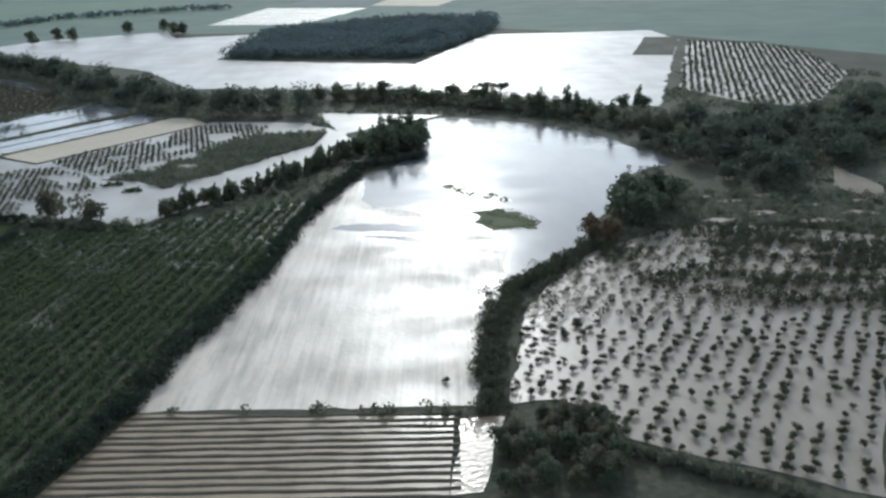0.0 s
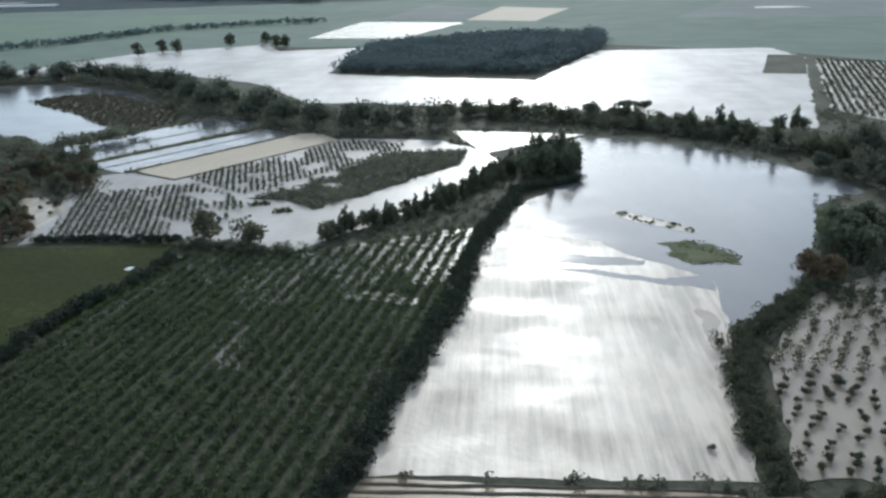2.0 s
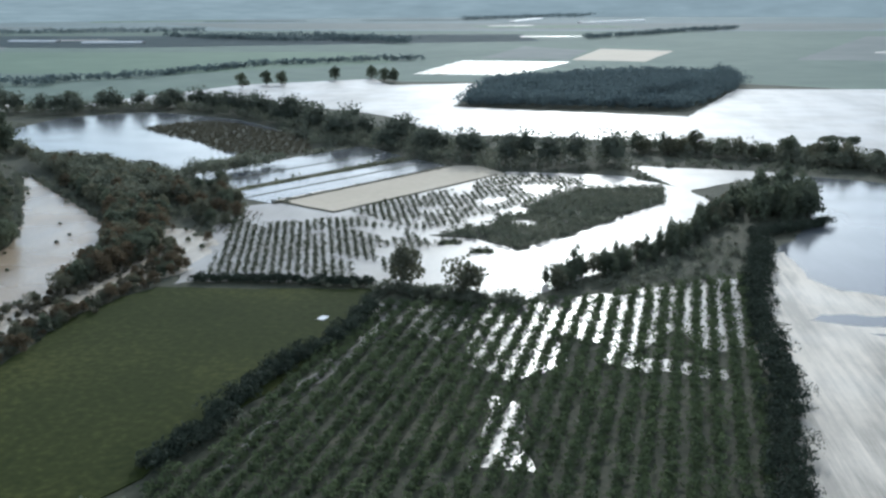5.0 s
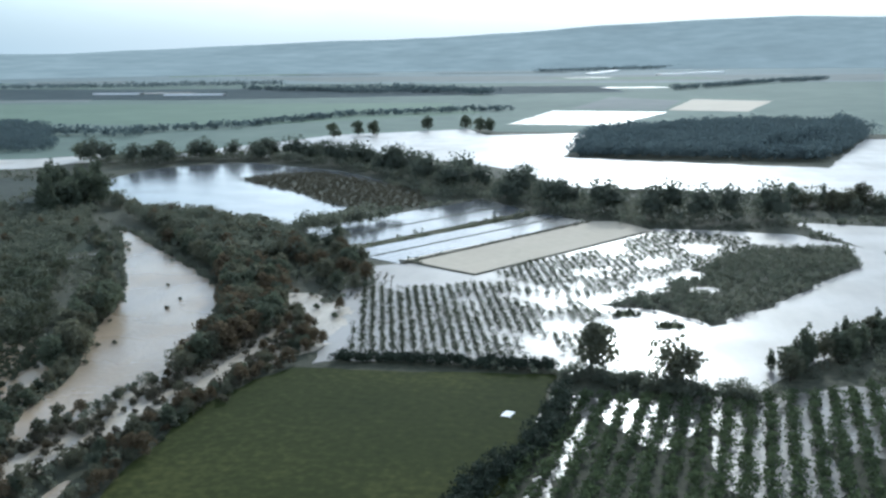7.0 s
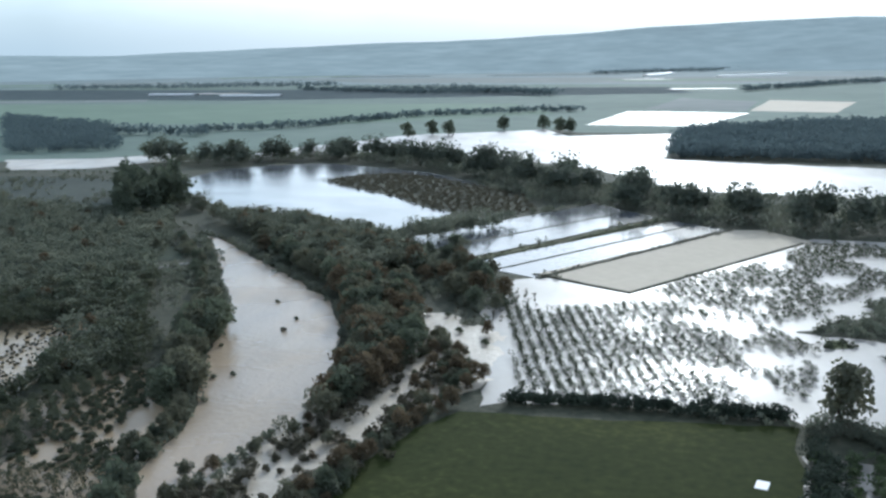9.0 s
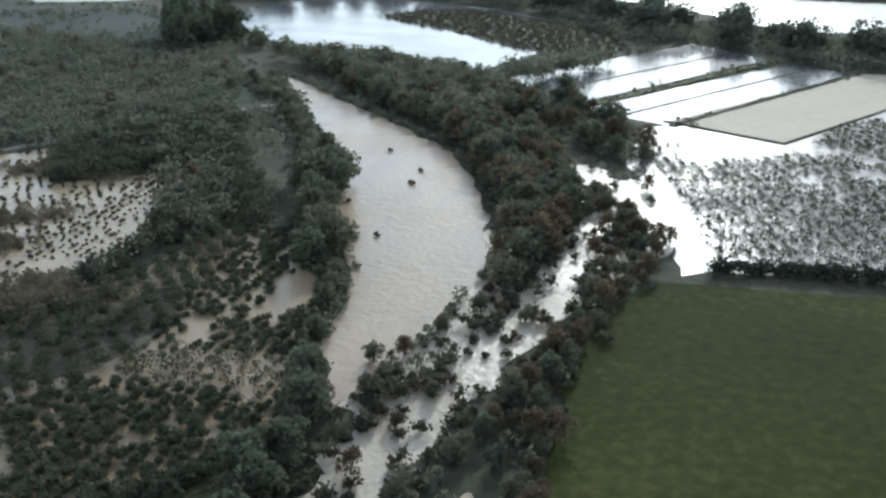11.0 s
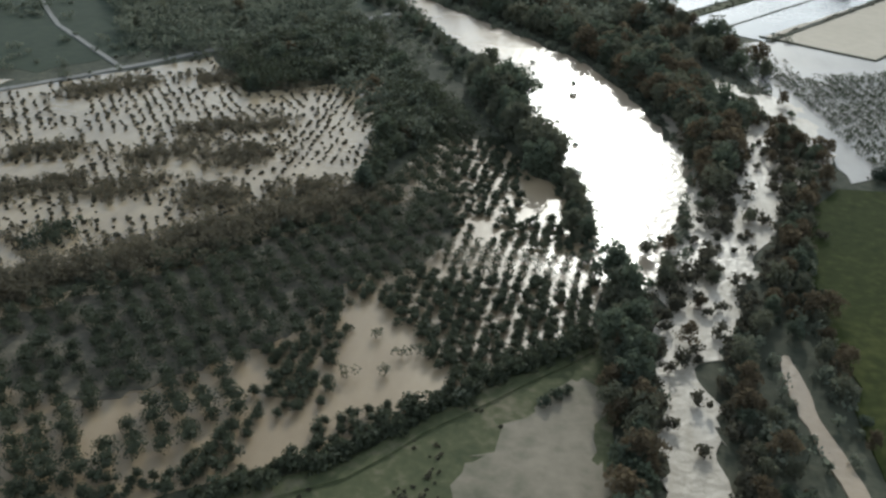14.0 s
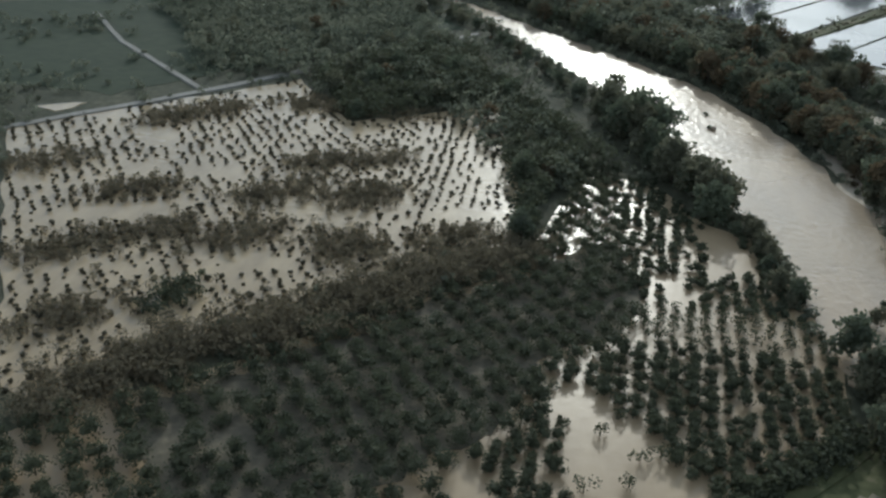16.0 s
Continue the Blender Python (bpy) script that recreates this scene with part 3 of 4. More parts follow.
def leaf_cloud(rng, lobes, n, size, core=0.0):
    """Vertices and faces of n small leaf clumps over the skins of a few lobes (x, y, z, radius, height), each lobe round a dense core of twigs."""
    vol = np.array([l[3] * l[3] for l in lobes])
    pick = rng.choice(len(lobes), n, p=vol / vol.sum())
    L = np.array(lobes)[pick]
    d = rng.normal(size=(n, 3))
    d /= np.linalg.norm(d, axis=1)[:, None]
    d[:, 2] = np.where(d[:, 2] < -0.7, -d[:, 2], d[:, 2])
    r = rng.uniform(0.62, 1.06, n) * (1 + 0.14 * np.sin(d[:, 0] * 5 + L[:, 0]) * np.cos(d[:, 1] * 6 + L[:, 1]))
    c = L[:, :3] + d * r[:, None] * np.c_[L[:, 3], L[:, 3], L[:, 4]]
    a = d * 0.7 + rng.normal(size=(n, 3)) * 0.75
    a /= np.linalg.norm(a, axis=1)[:, None]
    u = np.cross(a, rng.normal(size=(n, 3)))
    u /= np.linalg.norm(u, axis=1)[:, None]
    w = np.cross(a, u)
    s = size * rng.uniform(0.6, 1.35, n)[:, None]
    k = rng.uniform(0.5, 1.0, n)[:, None]
    v = np.stack([c - u * s, c - w * s * k, c + u * s, c + w * s * k * 0.8], 1).reshape(-1, 3)
    f = np.arange(4 * n).reshape(-1, 4)
    V, F = [v], [f]
    for i, (x, y, z, rad, high) in enumerate(lobes if core else ()):
        t, tip = rng.uniform(0, 6.28), rng.uniform(-0.5, 0.5)
        ca, sa, cb, sb = math.cos(t), math.sin(t), math.cos(tip), math.sin(tip)
        q = CUBE @ np.array([(ca, sa, 0), (-sa, ca, 0), (0, 0, 1)]) @ np.array([(1, 0, 0), (0, cb, sb), (0, -sb, cb)])
        V.append(q * rng.uniform(0.85, 1.1, (8, 1)) * np.array((rad, rad, high)) * core + np.array((x, y, z)))
        F.append(CUBE_FACES + 4 * n + 8 * i)
    return np.concatenate(V), np.concatenate(F)


def from_arrays(name, v, f, mat):
    me = bpy.data.meshes.new(name)
    me.from_pydata(v.tolist(), [], f.tolist())
    me.materials.append(mat)
    me.update()
    return me


def tube(bm, path, radii, sides=6):
    """A tapered limb along a path."""
    rings = []
    for i, (p, r) in enumerate(zip(path, radii)):
        a, b = path[max(i - 1, 0)], path[min(i + 1, len(path) - 1)]
        q = (Vector(b) - Vector(a)).to_track_quat('Z', 'Y')
        rings.append([bm.verts.new(Vector(p) + q @ Vector((math.cos(t) * r, math.sin(t) * r, 0))) for t in (2 * math.pi * k / sides for k in range(sides))])
    for r0, r1 in zip(rings, rings[1:]):
        for k in range(sides):
            bm.faces.new((r0[k], r0[(k + 1) % sides], r1[(k + 1) % sides], r1[k]))


def make_tree(name, kind, seed, mat, label, n=420, leaf=0.42):
    """One tree of about unit-true size at the origin: an Empty with a trunk with limbs, and a crown."""
    rng = np.random.default_rng(seed)
    if kind == "round":
        h, lobes = 9.0, []
        for i in range(12):
            t, rad = rng.uniform(0, 6.28), rng.uniform(0.6, 2.8)
            lobes.append((math.cos(t) * rad, math.sin(t) * rad, rng.uniform(2.0, 6.6), rng.uniform(1.5, 2.3), rng.uniform(1.4, 2.1)))
        lobes.append((0, 0, 6.6, 1.9, 2.0))
    elif kind == "tall":
        h, lobes = 12.0, []
        for i in range(9):
            z = 1.2 + i * 1.15
            r = 2.3 * (1 - abs(i - 2.5) / 9.0)
            lobes.append((rng.normal() * 0.35, rng.normal() * 0.35, z, r * rng.uniform(0.8, 1.15), 1.5))
    elif kind == "pine":
        h, lobes = 10.0, []
        for i in range(8):
            t, rad = rng.uniform(0, 6.28), rng.uniform(0.8, 3.4)
            lobes.append((math.cos(t) * rad, math.sin(t) * rad, rng.uniform(7.4, 9.0) + 1.0 - 0.3 * rad, rng.uniform(1.3, 2.0), 1.25))
    else:  # shrub
        h, lobes = 3.4, []
        for i in range(7):
            t, rad = rng.uniform(0, 6.28), rng.uniform(0.2, 1.9)
            lobes.append((math.cos(t) * rad, math.sin(t) * rad, rng.uniform(0.9, 2.3), rng.uniform(0.8, 1.35), rng.uniform(0.8, 1.3)))
    root = new(name)
    root.empty_display_size = 0.5
    bm = bmesh.new()
    top = max(l[2] for l in lobes)
    r0 = 0.05 * h ** 0.8 * (0.6 if kind == "shrub" else 1)
    fork = top * (0.3 if kind in ("round", "shrub") else 0.75)
    tube(bm, [(0, 0, -0.3), (0.1 * rng.normal(), 0.1 * rng.normal(), fork * 0.5), (0.15, -0.1, fork)], [r0 * 1.3, r0, r0 * 0.75])
    for l in lobes[:7]:
        z0 = fork * (0.95 if kind != "tall" else min(1, l[2] / top))
        tube(bm, [(0.12, -0.08, z0), (l[0] * 0.5, l[1] * 0.5, (z0 + l[2]) / 2 + 0.2), (l[0], l[1], l[2])], [r0 * 0.5, r0 * 0.3, r0 * 0.1], 5)
    me = bpy.data.meshes.new("trunk")
    bm.to_mesh(me)
    bm.free()
    me.materials.append(M_bark)
    trunk = new("trunk", me)
    trunk.parent = root
    crown = new("crown", from_arrays("crown", *leaf_cloud(rng, lobes, n, leaf), mat))
    crown.parent = root
    return tagged(root, label, "tree" if kind != "shrub" else "bush")


HIDE = pose(0, 0, 0)
GREEN = [make_tree("broadleaf_tree", "round", 11 + i, M_leaf, "dark green broadleaf tree with a dense uneven crown", 950, 0.46) for i in range(3)]
OLIVE = [make_tree("willow_tree", "round", 31 + i, M_olive, "grey-green riverside willow tree with a loose crown", 850, 0.44) for i in range(3)]
RUSSET = [make_tree("autumn_tree", "round", 41 + i, M_russet, "russet autumn tree with thinning brown leaves", 700, 0.42) for i in range(2)]
TALL = [make_tree("cypress_tree", "tall", 51 + i, M_leaf, "tall narrow dark green windbreak cypress tree", 800, 0.46) for i in range(3)]
PINE = [make_tree("pine_tree", "pine", 61, M_leaf, "umbrella pine with a domed spreading crown", 620, 0.42)]
SHRUB = [make_tree("shrub", "shrub", 71 + i, M_leaf, "dark green shrub on damp ground", 320, 0.36) for i in range(2)]
SHRUB += [make_tree("shrub", "shrub", 81 + i, M_russet, "brown leafless-looking shrub on the bank", 280, 0.33) for i in range(1)]
used = set()
rnd = random.Random(5)


def put_tree(kinds, x, y, s, group, squash=1.0):
    src = rnd.choice(kinds)
    m = Matrix.LocRotScale((x, y, 0), Euler((rnd.uniform(-0.05, 0.05), rnd.uniform(-0.05, 0.05), rnd.uniform(0, 6.28))), (s * squash, s * squash, s))
    if src not in used:
        used.add(src)
        src.matrix_basis = m
        ob = src
    else:
        ob = copy_thing(src, Matrix.Identity(4))
        ob.matrix_basis = m
    return tagged(ob, group=group)


def belt(line, width, gap, kinds, smin, smax, group, squash=1.0, skip=0.0):
    """Trees scattered along a line, within half the width to each side."""
    for (x0, y0), (x1, y1) in zip(line, line[1:]):
        d = math.hypot(x1 - x0, y1 - y0)
        k = max(1, round(d / gap))
        nx, ny = -(y1 - y0) / d, (x1 - x0) / d
        for i in range(k):
            if rnd.random() < skip:
                continue
            f = (i + rnd.uniform(0.1, 0.9)) / k
            o = rnd.uniform(-0.5, 0.5) * width
            put_tree(kinds, x0 + (x1 - x0) * f + nx * o, y0 + (y1 - y0) * f + ny * o, rnd.uniform(smin, smax), group, squash)


def grove(poly, gap, kinds, smin, smax, group, limit=60, squash=1.0, clear=()):
    xs, ys = [p[0] for p in poly], [p[1] for p in poly]
    made, tries, places = 0, 0, []
    while made < limit and tries < limit * 40:
        tries += 1
        x, y = rnd.uniform(min(xs), max(xs)), rnd.uniform(min(ys), max(ys))
        if inside(x, y, poly) and not any(math.hypot(x - a, y - b) < 4.5 for a, b in clear) and all((x - a) ** 2 + (y - b) ** 2 > gap * gap for a, b in places):
            places.append((x, y))
            put_tree(kinds, x, y, rnd.uniform(smin, smax), group, squash)
            made += 1


def grid_points(poly, angle, across, along, jitter, rng, holes=(), keep=1.0):
    """Planting places in rows: the rows run at this angle (degrees from north, to the right)."""
    a = radians(angle)
    ux, uy = math.sin(a), math.cos(a)
    vx, vy = uy, -ux
    cx, cy = sum(p[0] for p in poly) / len(poly), sum(p[1] for p in poly) / len(poly)
    reach = max(math.hypot(p[0] - cx, p[1] - cy) for p in poly)
    out = []
    for i in range(-int(reach / across) - 1, int(reach / across) + 2):
        for j in range(-int(reach / along) - 1, int(reach / along) + 2):
            if rng.random() > keep:
                continue
            s, t = i * across + rng.normal() * jitter, j * along + rng.normal() * jitter
            x, y = cx + vx * s + ux * t, cy + vy * s + uy * t
            if inside(x, y, poly) and not any(inside(x, y, h) for h in holes):
                out.append((x, y))
    return out


def orchard(name, places, size, n, leaf, mat, label, category, seed=3, tall=1.0, spread=0.3, loose=0.25, core=0.0):
    """Many small trees on short stems as one mesh: each with its own lobes of leaf clumps."""
    rng = np.random.default_rng(seed)
    V, F, base = [], [], 0
    for x, y in places:
        s = size * rng.uniform(1 - spread, 1 + spread)
        lobes = [(rng.normal() * loose * s, rng.normal() * loose * s, s * tall * rng.uniform(0.42, 0.66), s * rng.uniform(0.40, 0.55), s * tall * 0.42) for _ in range(4)]
        v, f = leaf_cloud(rng, lobes, n, leaf, core)
        v[:, 2] = np.maximum(v[:, 2], 0.05)
        st = np.array([(-.09, -.09, 0), (.09, -.09, 0), (.09, .09, 0), (-.09, .09, 0), (-.05, -.05, s * .6), (.05, -.05, s * .6), (.05, .05, s * .6), (-.05, .05, s * .6)])
        sf = np.array([(0, 1, 5, 4), (1, 2, 6, 5), (2, 3, 7, 6), (3, 0, 4, 7)])
        v = np.concatenate([v, st])
        f = np.concatenate([f, sf + len(v) - 8])
        V.append(v + np.array((x, y, 0)))
        F.append(f + base)
        base += len(v)
    ob = new(name, from_arrays(name, np.concatenate(V), np.concatenate(F), mat))
    return tagged(ob, label, category, kind="stuff")


def single_trees(name, places, size, variants, n, leaf, mat, label, group, seed, tall=1.0):
    """Small orchard trees, each a thing of its own with a stem and a crown."""
    rng = np.random.default_rng(seed)
    kinds = []
    for k in range(variants):
        root = new(name)
        root.empty_display_size = 0.3
        bm = bmesh.new()
        tube(bm, [(0, 0, -0.1), (0.04, 0.02, size * 0.3), (0.02, -0.03, size * 0.55)], [0.11, 0.08, 0.05], 5)
        for q in range(3):
            t = rng.uniform(0, 6.28)
            tube(bm, [(0.02, -0.02, size * 0.3), (math.cos(t) * size * 0.25, math.sin(t) * size * 0.25, size * 0.55)], [0.06, 0.03], 4)
        me = bpy.data.meshes.new("stem")
        bm.to_mesh(me)
        bm.free()
        me.materials.append(M_bark)
        new("stem", me).parent = root
        lobes = [(rng.normal() * 0.22 * size, rng.normal() * 0.22 * size, size * tall * rng.uniform(0.42, 0.66), size * rng.uniform(0.40, 0.52), size * tall * 0.42) for _ in range(5)]
        v, f = leaf_cloud(rng, lobes, n, leaf, 0.62)
        v[:, 2] = np.maximum(v[:, 2], 0.08)
        new("crown", from_arrays("crown", v, f, mat)).parent = root
        tagged(root, label, "fruit tree", group)
        kinds.append(root)
    for i, (x, y) in enumerate(places):
        s = rng.uniform(0.7, 1.25)
        m = Matrix.LocRotScale((x, y, 0.12), Euler((0, 0, rng.uniform(0, 6.28))), (s * rng.uniform(0.9, 1.1), s * rng.uniform(0.9, 1.1), s))
        ob = kinds[i] if i < variants else copy_thing(kinds[int(rng.integers(variants))], Matrix.Identity(4))
        ob.matrix_basis = m


def along(line, per_metre, width, rng):
    """Places strewn along a line."""
    out = []
    for (a, b), (c, d) in zip(line, line[1:]):
        for f in np.linspace(0, 1, max(2, int(math.hypot(c - a, d - b) * per_metre))):
            out.append((a + (c - a) * f + rng.normal() * width * 0.35, b + (d - b) * f + rng.normal() * width * 0.35))
    return out


# ---- setting: ground, fields and water ----
bm = bmesh.new()
for q in ((-4600, -1500), (4600, -1500), (4600, 4900), (-4600, 4900)):
    bm.verts.new((*q, 0))
bm.faces.new(bm.verts)
tagged(link_bm("ground", bm, M_ground), "damp dark earth and weeds of the flooded plain", "ground", kind="structure")
sheet("field_far", [(-2500, 760), (-650, 770), (-480, 850), (-300, 1095), (-280, 1060), (60, 1060), (240, 960), (420, 760), (2500, 700), (4500, 4880), (-4500, 4880)], 0.10, M_farland, "green and grey fields of the far plain, haze in their colour", "field", wobble=2, step=40)
sheet("field_grass", grass, 0.25, M_grass, "even green winter grass field", "field")
sheet("field_meadow", meadowS, 0.22, M_meadow, "rough pale meadow by the river", "field")
sheet("puddle_a", puddleC, 0.12, W_flood, "standing water on a dark field", "water", wobble=4, step=3)
sheet("puddle_b", puddleB, 0.12, W_flood, "standing water on a dark field", "water", wobble=5, step=3)
sheet("field_far_haze", hazefield, 0.14, M_haze, "fields at the foot of the hills, blue-green haze in their colour", "field", wobble=6, step=120)
sheet("field_far_dark", [(-2600, 1750), (-900, 1650), (-150, 1900), (-200, 2200), (-1200, 2100), (-2800, 2250)], 0.16, M_farwood, "dark far woodland and fields, bluish haze in their colour", "field", wobble=6, step=60)
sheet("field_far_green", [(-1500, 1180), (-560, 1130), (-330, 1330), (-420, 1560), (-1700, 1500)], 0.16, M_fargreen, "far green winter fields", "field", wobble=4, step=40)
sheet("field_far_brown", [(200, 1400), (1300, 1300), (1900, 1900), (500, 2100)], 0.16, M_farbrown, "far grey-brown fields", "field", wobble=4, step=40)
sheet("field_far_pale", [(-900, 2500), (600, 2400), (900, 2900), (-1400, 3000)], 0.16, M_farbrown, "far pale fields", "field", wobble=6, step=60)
pr = random.Random(21)
for k in range(16):
    x, y = pr.uniform(-2300, 1700), pr.uniform(1250, 3300)
    w, d, a = pr.uniform(160, 520), pr.uniform(50, 170), radians(pr.uniform(2, 24))
    quad = [(x + p * w * math.cos(a) - q * d * 0.5, y + p * w * math.sin(a) + q * d) for p, q in ((-0.5, -0.5), (0.5, -0.5), (0.5, 0.5), (-0.5, 0.5))]
    mt, lb = pr.choice(((M_fargreen, "far green winter field"), (M_farbrown, "far grey-brown field"), (M_farwood, "far dark woodland patch"), (M_haze, "far field paled by haze in its colour")))
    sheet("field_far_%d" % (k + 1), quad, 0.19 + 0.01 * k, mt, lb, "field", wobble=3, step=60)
for k in range(5):
    x, y = pr.uniform(-1300, 1200), pr.uniform(1500, 2900)
    w = pr.uniform(60, 170)
    sheet("water_glint_%d" % (k + 1), [(x, y), (x + w, y + w * 0.1), (x + w * 0.8, y + 40), (x + w * 0.1, y + 30)], 0.42, W_field, "small far patch of flood water", "water", wobble=4, step=15)
sheet("field_west_dark", [(-640, 500), (-500, 480), (-430, 620), (-480, 690), (-700, 700)], 0.10, M_westfield, "dark ploughed field beyond the road", "field", wobble=3)
sheet("field_west_green", [(-560, 390), (-450, 392), (-375, 490), (-430, 560), (-520, 490)], 0.08, M_westgreen, "dull green field beyond the road", "field", wobble=2)
sheet("water_main_north", mainN, 0.16, W_smooth, "calm grey flood water on a field", "water", wobble=1.4, smooth=2)
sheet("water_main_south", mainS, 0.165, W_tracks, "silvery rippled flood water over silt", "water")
sheet("water_corner", cornerwater, 0.16, W_river, "glittering water in the field corner", "water")
sheet("water_river", river, 0.20, W_river, "muddy brown river reach", "water", wobble=1.4, step=3, smooth=2)
sheet("water_stream", stream, 0.18, W_stream, "glittering overflow stream between trees", "water", wobble=2.6, step=1.6, smooth=1)
sheet("water_brook", brook, 0.18, W_river, "narrow pale brook", "water", wobble=0.5, step=3, smooth=2)
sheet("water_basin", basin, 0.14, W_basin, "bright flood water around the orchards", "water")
sheet("field_tan", tan, 0.30, M_tan, "pale silt-covered field", "field", wobble=0.4)
sheet("water_strip_a", stripA, 0.22, W_smooth, "flooded grey field strip", "water", wobble=0.6)
sheet("water_strip_b", stripB, 0.22, W_smooth, "flooded grey field strip", "water", wobble=0.6)
sheet("water_pond", pond, 0.16, W_smooth, "round flooded hollow with islands", "water", wobble=2, smooth=2)
sheet("field_isle", pondisle, 0.30, M_ground, "brown weedy island in the flooded hollow", "island", wobble=2, smooth=2)
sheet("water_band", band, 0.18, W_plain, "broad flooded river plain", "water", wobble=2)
sheet("field_square", darksq, 0.30, M_ground, "dark square plot in the flood", "field", wobble=0.5)
sheet("field_wood", wood, 0.30, M_ground, "dark ground under the far wood", "field")
sheet("water_far_a", pondsN, 0.20, W_flood, "grey flooded far field", "water", wobble=1, step=20)
sheet("field_far_grey", pondsB, 0.20, M_farbrown, "bare grey far field", "field", wobble=1, step=20)
sheet("field_far_cream", pondsC, 0.20, M_tan, "cream silt-covered far field", "field", wobble=1, step=20)
sheet("water_far_west", farstrip, 0.20, W_field, "far strip of flood water", "water", wobble=2, step=10)
sheet("water_orchard_far", citrusFar, 0.26, W_field, "flooded far orchard", "water", wobble=2)
sheet("water_orchard_right", orchardR, 0.20, W_pale, "muddy water among young orchard trees", "water")
sheet("water_orchard_left", orchardL, 0.16, W_mud, "muddy water under a dense orchard", "water")
sheet("water_flood_west", floodNW, 0.17, W_flood, "tan flood water over an orchard", "water")
for q in FIELD_PUDDLES:
    sheet("water_field_puddle", q, 0.36, W_pale, "pale muddy puddle between weedy bands", "water", wobble=1.8, step=1.5, smooth=1)
for q in SCRUB_PUDDLES:
    sheet("water_scrub_puddle", q, 0.33, W_basin, "bright puddle among the dark scrub", "water", wobble=0.8, step=1.5, smooth=1)
for q in SCRUB_ISLETS:
    sheet("weed_islet", q, 0.22, M_weed, "small weedy islet in the flood", "island", wobble=0.9, step=1.5, smooth=1)
sheet("scrub_ground", scrubE, 0.30, M_ground, "dark weedy plot above the flood", "field", wobble=2)
sheet("field_bare", tanR, 0.30, M_silt, "bare tan plot behind the wood", "field")
sheet("water_rows", [(-171, 351), (-141, 354), (-105, 364), (-56, 391), (-61, 338), (-75, 320), (-84, 338), (-98, 316), (-112, 334), (-124, 318), (-138, 336), (-150, 322), (-160, 340), (-178, 332)], 0.12, W_rows, "water standing between the orchard rows", "water", wobble=2.5)
for q, nm in ((rowwater_a, "a"), (rowwater_b, "b"), (rowwater_c, "c"), (rowwater_d, "d")):
    sheet("water_rows_" + nm, q, 0.13, W_rows, "water standing between the orchard rows", "water", wobble=1.6, step=3)
road = [(-500, 318)] + road
strip("road", road, 2.2, 0.45, M_road, "pale gravel farm road on a low bank", "road")
strip("road_side", sideroad, 1.6, 0.40, M_road, "narrow pale side road", "road")
strip("track", track, 2.4, 0.5, M_meadow, "grassy bank along the orchard", "bank")
sheet("water_calm_a", bar, 0.19, W_smooth, "calm grey streak in the rippled flood", "water", wobble=1.2, step=2)
sheet("water_calm_b", bar_b, 0.19, W_smooth, "calm grey streak in the rippled flood", "water", wobble=1.2, step=2)
sheet("isle_silt", isleA, 0.20, W_pale, "pale silt bank just under the flood", "island", wobble=1.3, step=1.5, smooth=2)
sheet("isle_weedy", siltpatch, 0.19, W_pale, "muddy silt patch just under the flood", "island", wobble=1.0, step=1.5, smooth=2)
sheet("field_mud", mudS, 0.27, M_mudgrass, "bare tan mud on the meadow", "field", wobble=3.0, step=1.5, smooth=2)
sheet("orchard_floor", denseground, 0.24, M_floor, "dark weedy ground under the dense orchard", "field", wobble=2.4, step=1.6, smooth=2)
sheet("isle_south", isleB, 0.24, M_weed, "green weedy silt islet in the flood", "island", wobble=4.5, step=1.5, smooth=1)

# ploughed land: each ridge stands out of the water
soil = sheet("field_plough", plough, 0.10, W_mud, "ploughed field with water standing in its furrows", "field", wobble=0.2)
px0, px1, py0, py1 = -90.0, 4.0, 160.0, 204.0
for i in range(15):
    yc = py0 + (py1 - py0) * (i + 0.5) / 15
    bm = bmesh.new()
    rings = []
    xl = -78 - 12 * (204 - yc) / 40
    xr = 3
    for k in range(33):
        x = xl + (xr - xl) * k / 32
        dy = 0.5 * noise.noise((x * 0.08, yc, 1.0))
        h = 0.34 + 0.16 * noise.noise((x * 0.25, yc, 5.0))
        w = 0.70 + 0.25 * noise.noise((x * 0.2, yc, 9.0))
        rings.append([bm.verts.new((x, yc + dy + o * w, 0.08 + z)) for o, z in ((-1, 0), (-0.45, h), (0.4, h * 0.95), (1, 0))])
    for r0, r1 in zip(rings, rings[1:]):
        for k in range(3):
            bm.faces.new((r0[k], r1[k], r1[k + 1], r0[k + 1]))
    ridge = link_bm("ridge", bm, M_ridge)
    ridge.parent = soil

# low far hills round the horizon, haze put into their colour and glow
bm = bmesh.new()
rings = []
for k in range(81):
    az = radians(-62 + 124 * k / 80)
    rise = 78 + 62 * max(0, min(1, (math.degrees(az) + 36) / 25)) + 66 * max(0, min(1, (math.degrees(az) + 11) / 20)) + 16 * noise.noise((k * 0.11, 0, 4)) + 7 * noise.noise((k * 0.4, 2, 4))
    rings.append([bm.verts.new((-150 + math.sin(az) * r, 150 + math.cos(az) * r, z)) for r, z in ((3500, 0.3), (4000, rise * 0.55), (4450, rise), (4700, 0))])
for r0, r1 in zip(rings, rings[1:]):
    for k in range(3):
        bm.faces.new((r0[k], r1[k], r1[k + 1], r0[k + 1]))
tagged(link_bm("backdrop_hills", bm, M_hill), "low hills on the horizon, blue-grey haze put into colour and glow", "hills", kind="structure")
sheet("water_wood", floodwood, 0.17, W_stream, "glittering flood water among riverside trees", "water", wobble=2.6, step=1.8, smooth=1)
